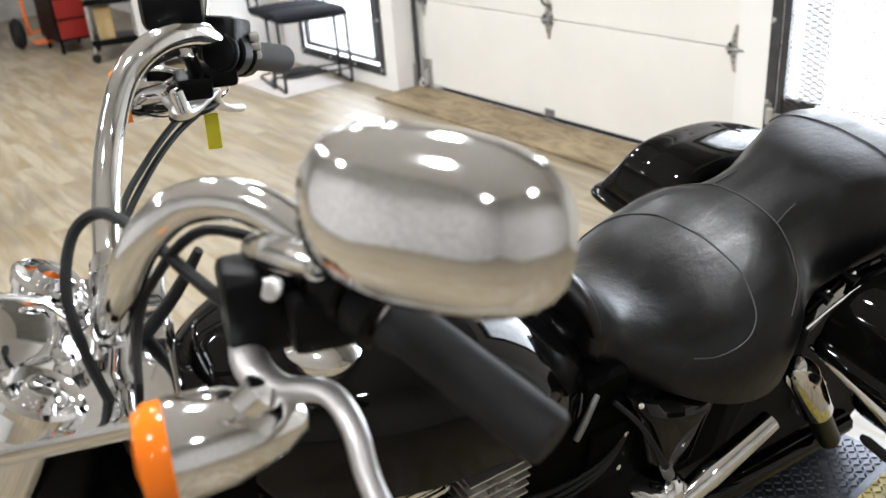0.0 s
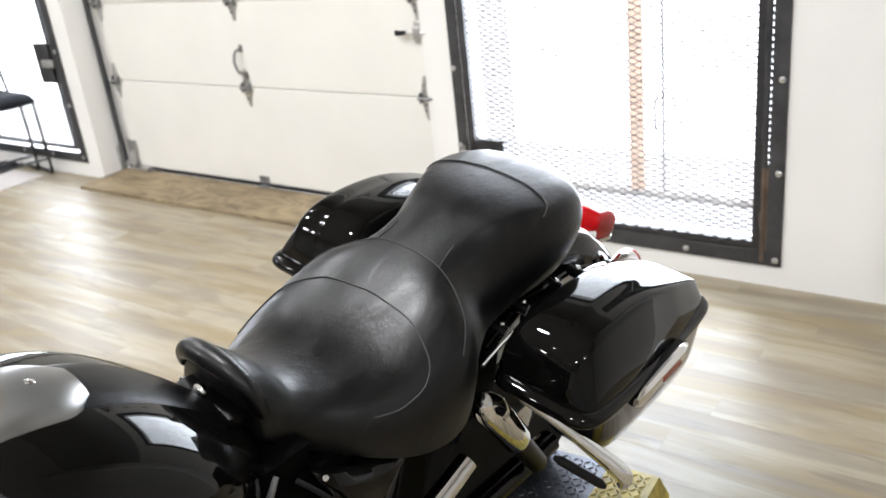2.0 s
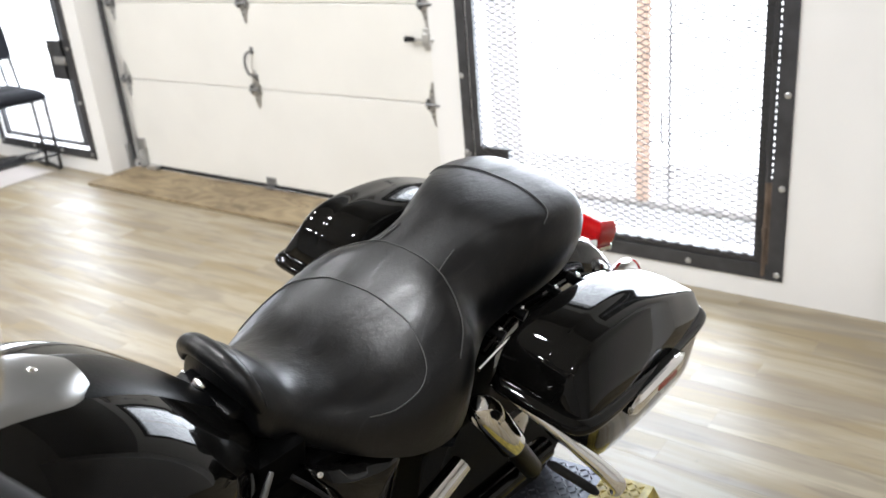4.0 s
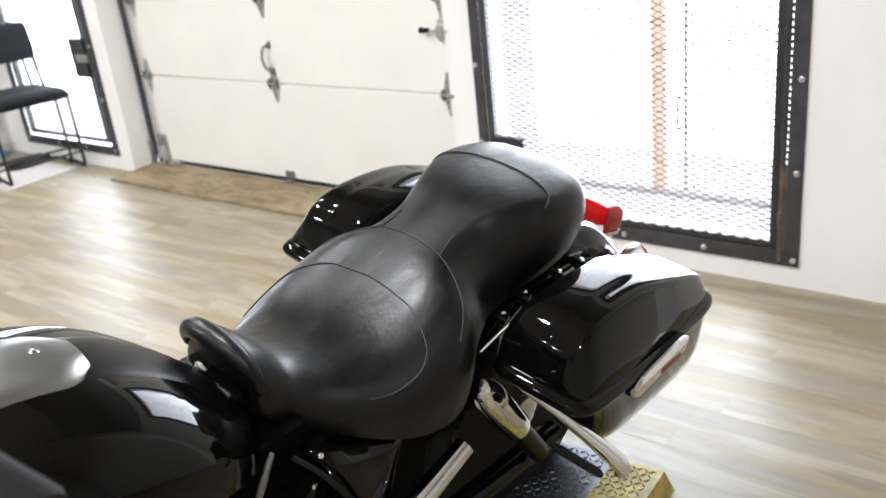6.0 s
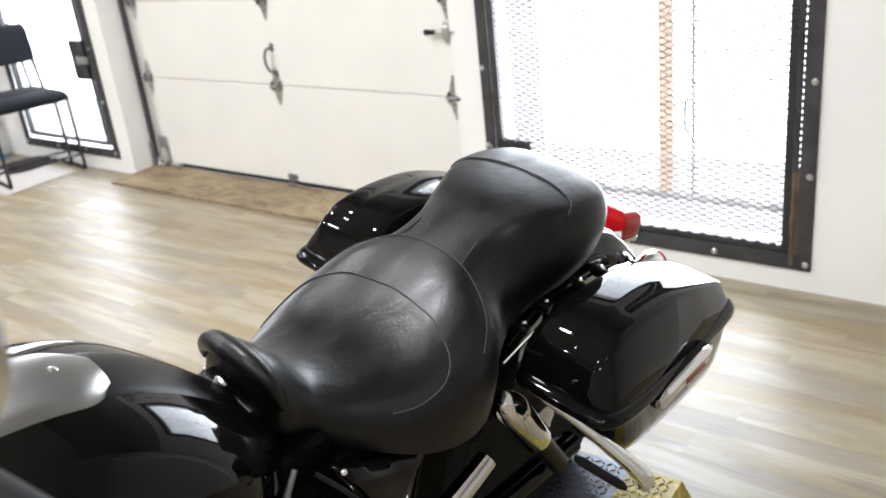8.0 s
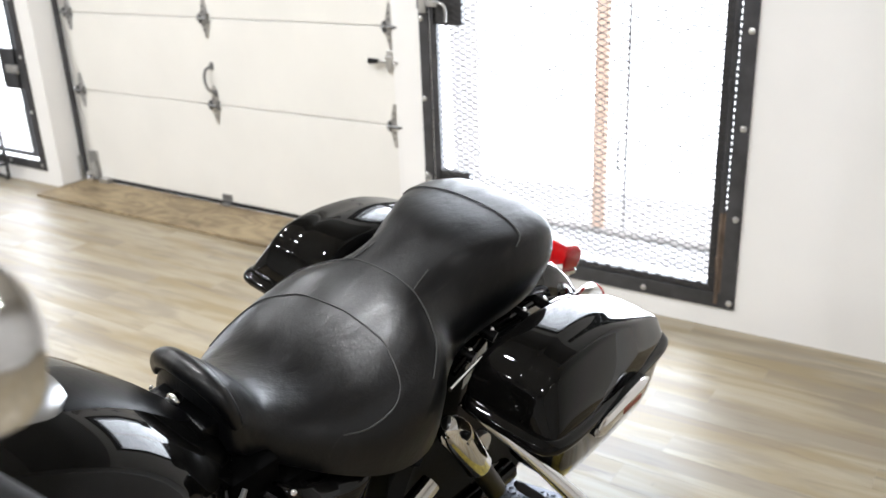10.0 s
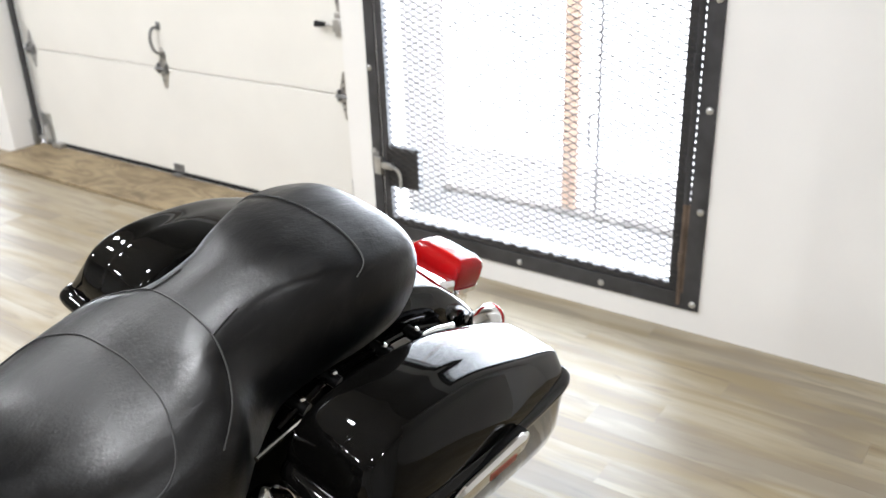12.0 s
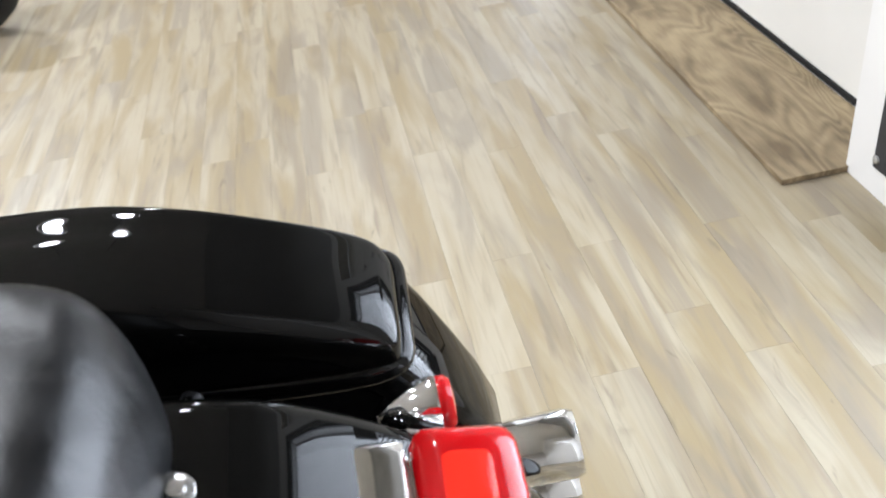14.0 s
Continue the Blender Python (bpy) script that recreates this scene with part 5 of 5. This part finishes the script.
for z in (0.05, 0.39, 0.75, 1.1):
    part("board", box(0.021, 0.479, 0, 0.36, z, z + 0.02, 0.002), PAINT, shelf, smooth=False)
tagged(part("purple_box", box(2.36, 2.44, 6.72, 6.84, 0.411, 0.56, 0.004), PURPLE, smooth=False), "dark purple carton standing on the shelf", "box")
tagged(part("grey_box", box(2.50, 2.66, 6.74, 6.95, 0.411, 0.50, 0.004), DARKZINC, smooth=False), "grey box lying on the shelf", "box")
tagged(part("dark_box", box(2.40, 2.62, 6.74, 6.95, 0.071, 0.26, 0.004), SATIN, smooth=False), "black box on the lowest shelf board", "box")

cart = thing("tool_cart", "dark steel tool cart on castors", "cart", pose(2.02, 7.30, 0, 0, 0, -18))
for z in (0.12, 0.42):
    bm = box(0, 0.34, 0, 0.5, z, z + 0.012, 0.002)
    add_box(bm, 0, 0.34, 0, 0.008, z + 0.012, z + 0.05)
    add_box(bm, 0, 0.008, 0.008, 0.5, z + 0.012, z + 0.05)
    part("tray", bm, SATIN, cart, smooth=False)
for cx in (0.012, 0.328):
    for cy in (0.012, 0.488):
        part("post", tube([(cx, cy, 0.07), (cx, cy, 0.72)], 0.010, 8, 1), ZINC, cart)
        part("castor", lathe([(-0.012, 0.01), (-0.012, 0.033), (0.012, 0.033), (0.012, 0.01)], pose(cx, cy, 0.0335, 90, 0, 0), 14), RUBBER, cart)
M_CART = pose(2.02, 7.30, 0, 0, 0, -18)
for bx, z, hh in ((0.06, 0.134, 0.26), (0.20, 0.434, 0.22), (0.04, 0.434, 0.18)):
    cb = tagged(part("carton", box(0, 0.12, 0, 0.10, 0, hh, 0.003), CARD, smooth=False), "brown cardboard carton standing on the tool cart", "carton", "cartons on the cart")
    cb.matrix_world = M_CART @ pose(bx, 0.08, z)
cab = thing("tool_cabinet", "dark tool cabinet with red drawers", "cabinet", pose(1.93, 7.85, 0))
part("carcass", box(0, 0.30, 0.012, 0.5, 0.10, 0.95, 0.004), SATIN, cab, smooth=False)
for k in range(5):
    part("drawer", box(0.02, 0.28, -0.004, 0.011, 0.12 + 0.16 * k, 0.265 + 0.16 * k, 0.004), REDPAINT, cab, "red drawer front", smooth=False)
for cx in (0.03, 0.27):
    for cy in (0.05, 0.45):
        part("foot", tube([(cx, cy, 0), (cx, cy, 0.10)], 0.015, 8, 1), SATIN, cab)
truck = thing("hand_truck", "orange hand truck with pneumatic wheels", "hand truck", pose(1.86, 8.45, 0, 0, 0, 0))
for cx in (0.0, 0.24):
    part("rail", tube([(cx, 0.0, 0.10), (cx, 0.04, 0.6), (cx, 0.10, 1.15)], 0.014, 8), ORANGE, truck)
    part("wheel", lathe([(-0.035, 0.05), (-0.04, 0.10), (0, 0.13), (0.04, 0.10), (0.035, 0.05)], pose(cx + (0.09 if cx else -0.09), 0.0, 0.13, 0, 90, 0), 22), RUBBER, truck)
for z in (0.12, 0.45, 0.8):
    part("crossbar", tube([(0, 0.01 + z * 0.08, z), (0.24, 0.01 + z * 0.08, z)], 0.012, 8, 1), ORANGE, truck)
part("toe_plate", box(-0.02, 0.26, -0.22, 0.0, 0.055, 0.062, 0.001), ORANGE, truck, smooth=False)
bench = thing("work_bench", "dark grey steel work bench", "bench", pose(0.75, 8.85, 0))
part("top", box(0, 0.95, 0, 0.6, 0.86, 0.92, 0.004), SATIN, bench, smooth=False)
part("shelf", box(0.03, 0.92, 0.03, 0.57, 0.14, 0.17, 0.003), DARKZINC, bench, smooth=False)
for cx in (0.02, 0.88):
    for cy in (0.02, 0.53):
        part("leg", box(cx, cx + 0.05, cy, cy + 0.05, 0, 0.859, 0.003), DARKZINC, bench, smooth=False)
tagged(part("tool_box", box(0.95, 1.45, 8.95, 9.30, 0.171, 0.50, 0.01), REDPAINT, smooth=False), "red tool box on the bench shelf", "tool box")

# a wheel of a neighbouring motorcycle
nw = thing("parked_wheel", "black tyre of a parked motorcycle", "wheel", pose(0.36, 4.62, 0.315, 0, 90, 62))
part("tyre", lathe([(-0.06, 0.22), (-0.075, 0.27), (-0.06, 0.302), (0, 0.315), (0.06, 0.302), (0.075, 0.27), (0.06, 0.22)], None, 48), RUBBER, nw)
part("rim", lathe([(-0.05, 0.18), (-0.058, 0.225), (0.058, 0.225), (0.05, 0.18)], None, 40), CHROME, nw)
for k in range(9):
    a = 2 * math.pi * k / 9
    part("spoke", tube([(0.03 * math.cos(a), 0.03 * math.sin(a), 0), (0.19 * math.cos(a), 0.19 * math.sin(a), 0)], [0.016, 0.010], 6, 1), SATIN, nw)
part("hub", lathe([(-0.06, 0.02), (-0.05, 0.045), (0.05, 0.045), (0.06, 0.02)], None, 20), SATIN, nw)

# ---- floor: planks along the street wall ----
PW, PL = 0.102, 0.92
tagged(part("subfloor", box(WEST, WALL_X + WT, SOUTH, NORTH, -0.12, -0.006), SATIN, smooth=False), "dark bed under the floor planks", "floor", kind="structure")
floor_thing = thing("floor", "pale grey-brown vinyl plank floor", "floor", kind="structure")
rng = random.Random(7)


def plank_mesh(length):
    return part("plank", box(0.0002, PW - 0.0002, 0.0002, length - 0.0002, -0.006, 0.0), PLANK, floor_thing, smooth=False)


near, far = [], []
x = WALL_X - PW
while x > WEST:
    y = SOUTH - rng.random() * PL
    while y < NORTH:
        y1 = min(y + PL, NORTH)
        y0 = max(y, SOUTH)
        if y1 - y0 > 0.02:
            (near if 1.35 < x and 0.3 < y < 5.6 and y1 - y0 > PL - 0.01 else far).append((x, y0, y1))
        y += PL
    x -= PW
first = None
for x, y0, y1 in near[:300]:
    if first is None:
        first = plank_mesh(PL)
        first.location = (x, y0, 0)
    else:
        o = new("plank", first.data)
        o.parent, o.location = floor_thing, (x, y0, 0)
far += near[300:]
vs, fs = [], []
for x, y0, y1 in far:
    a, b, c, d = x + 0.0002, x + PW - 0.0002, y0 + 0.0002, y1 - 0.0002
    k = len(vs)
    vs += [(a, c, 0), (b, c, 0), (b, d, 0), (a, d, 0), (a, c, -0.006), (b, c, -0.006), (b, d, -0.006), (a, d, -0.006)]
    fs += [(k, k + 1, k + 2, k + 3), (k, k + 4, k + 5, k + 1), (k + 1, k + 5, k + 6, k + 2), (k + 2, k + 6, k + 7, k + 3), (k + 3, k + 7, k + 4, k)]
me = bpy.data.meshes.new("planks")
me.from_pydata(vs, [], fs)
me.materials.append(PLANK)
rest = new("planks", me)
rest.parent = floor_thing
tagged(rest, kind="stuff")
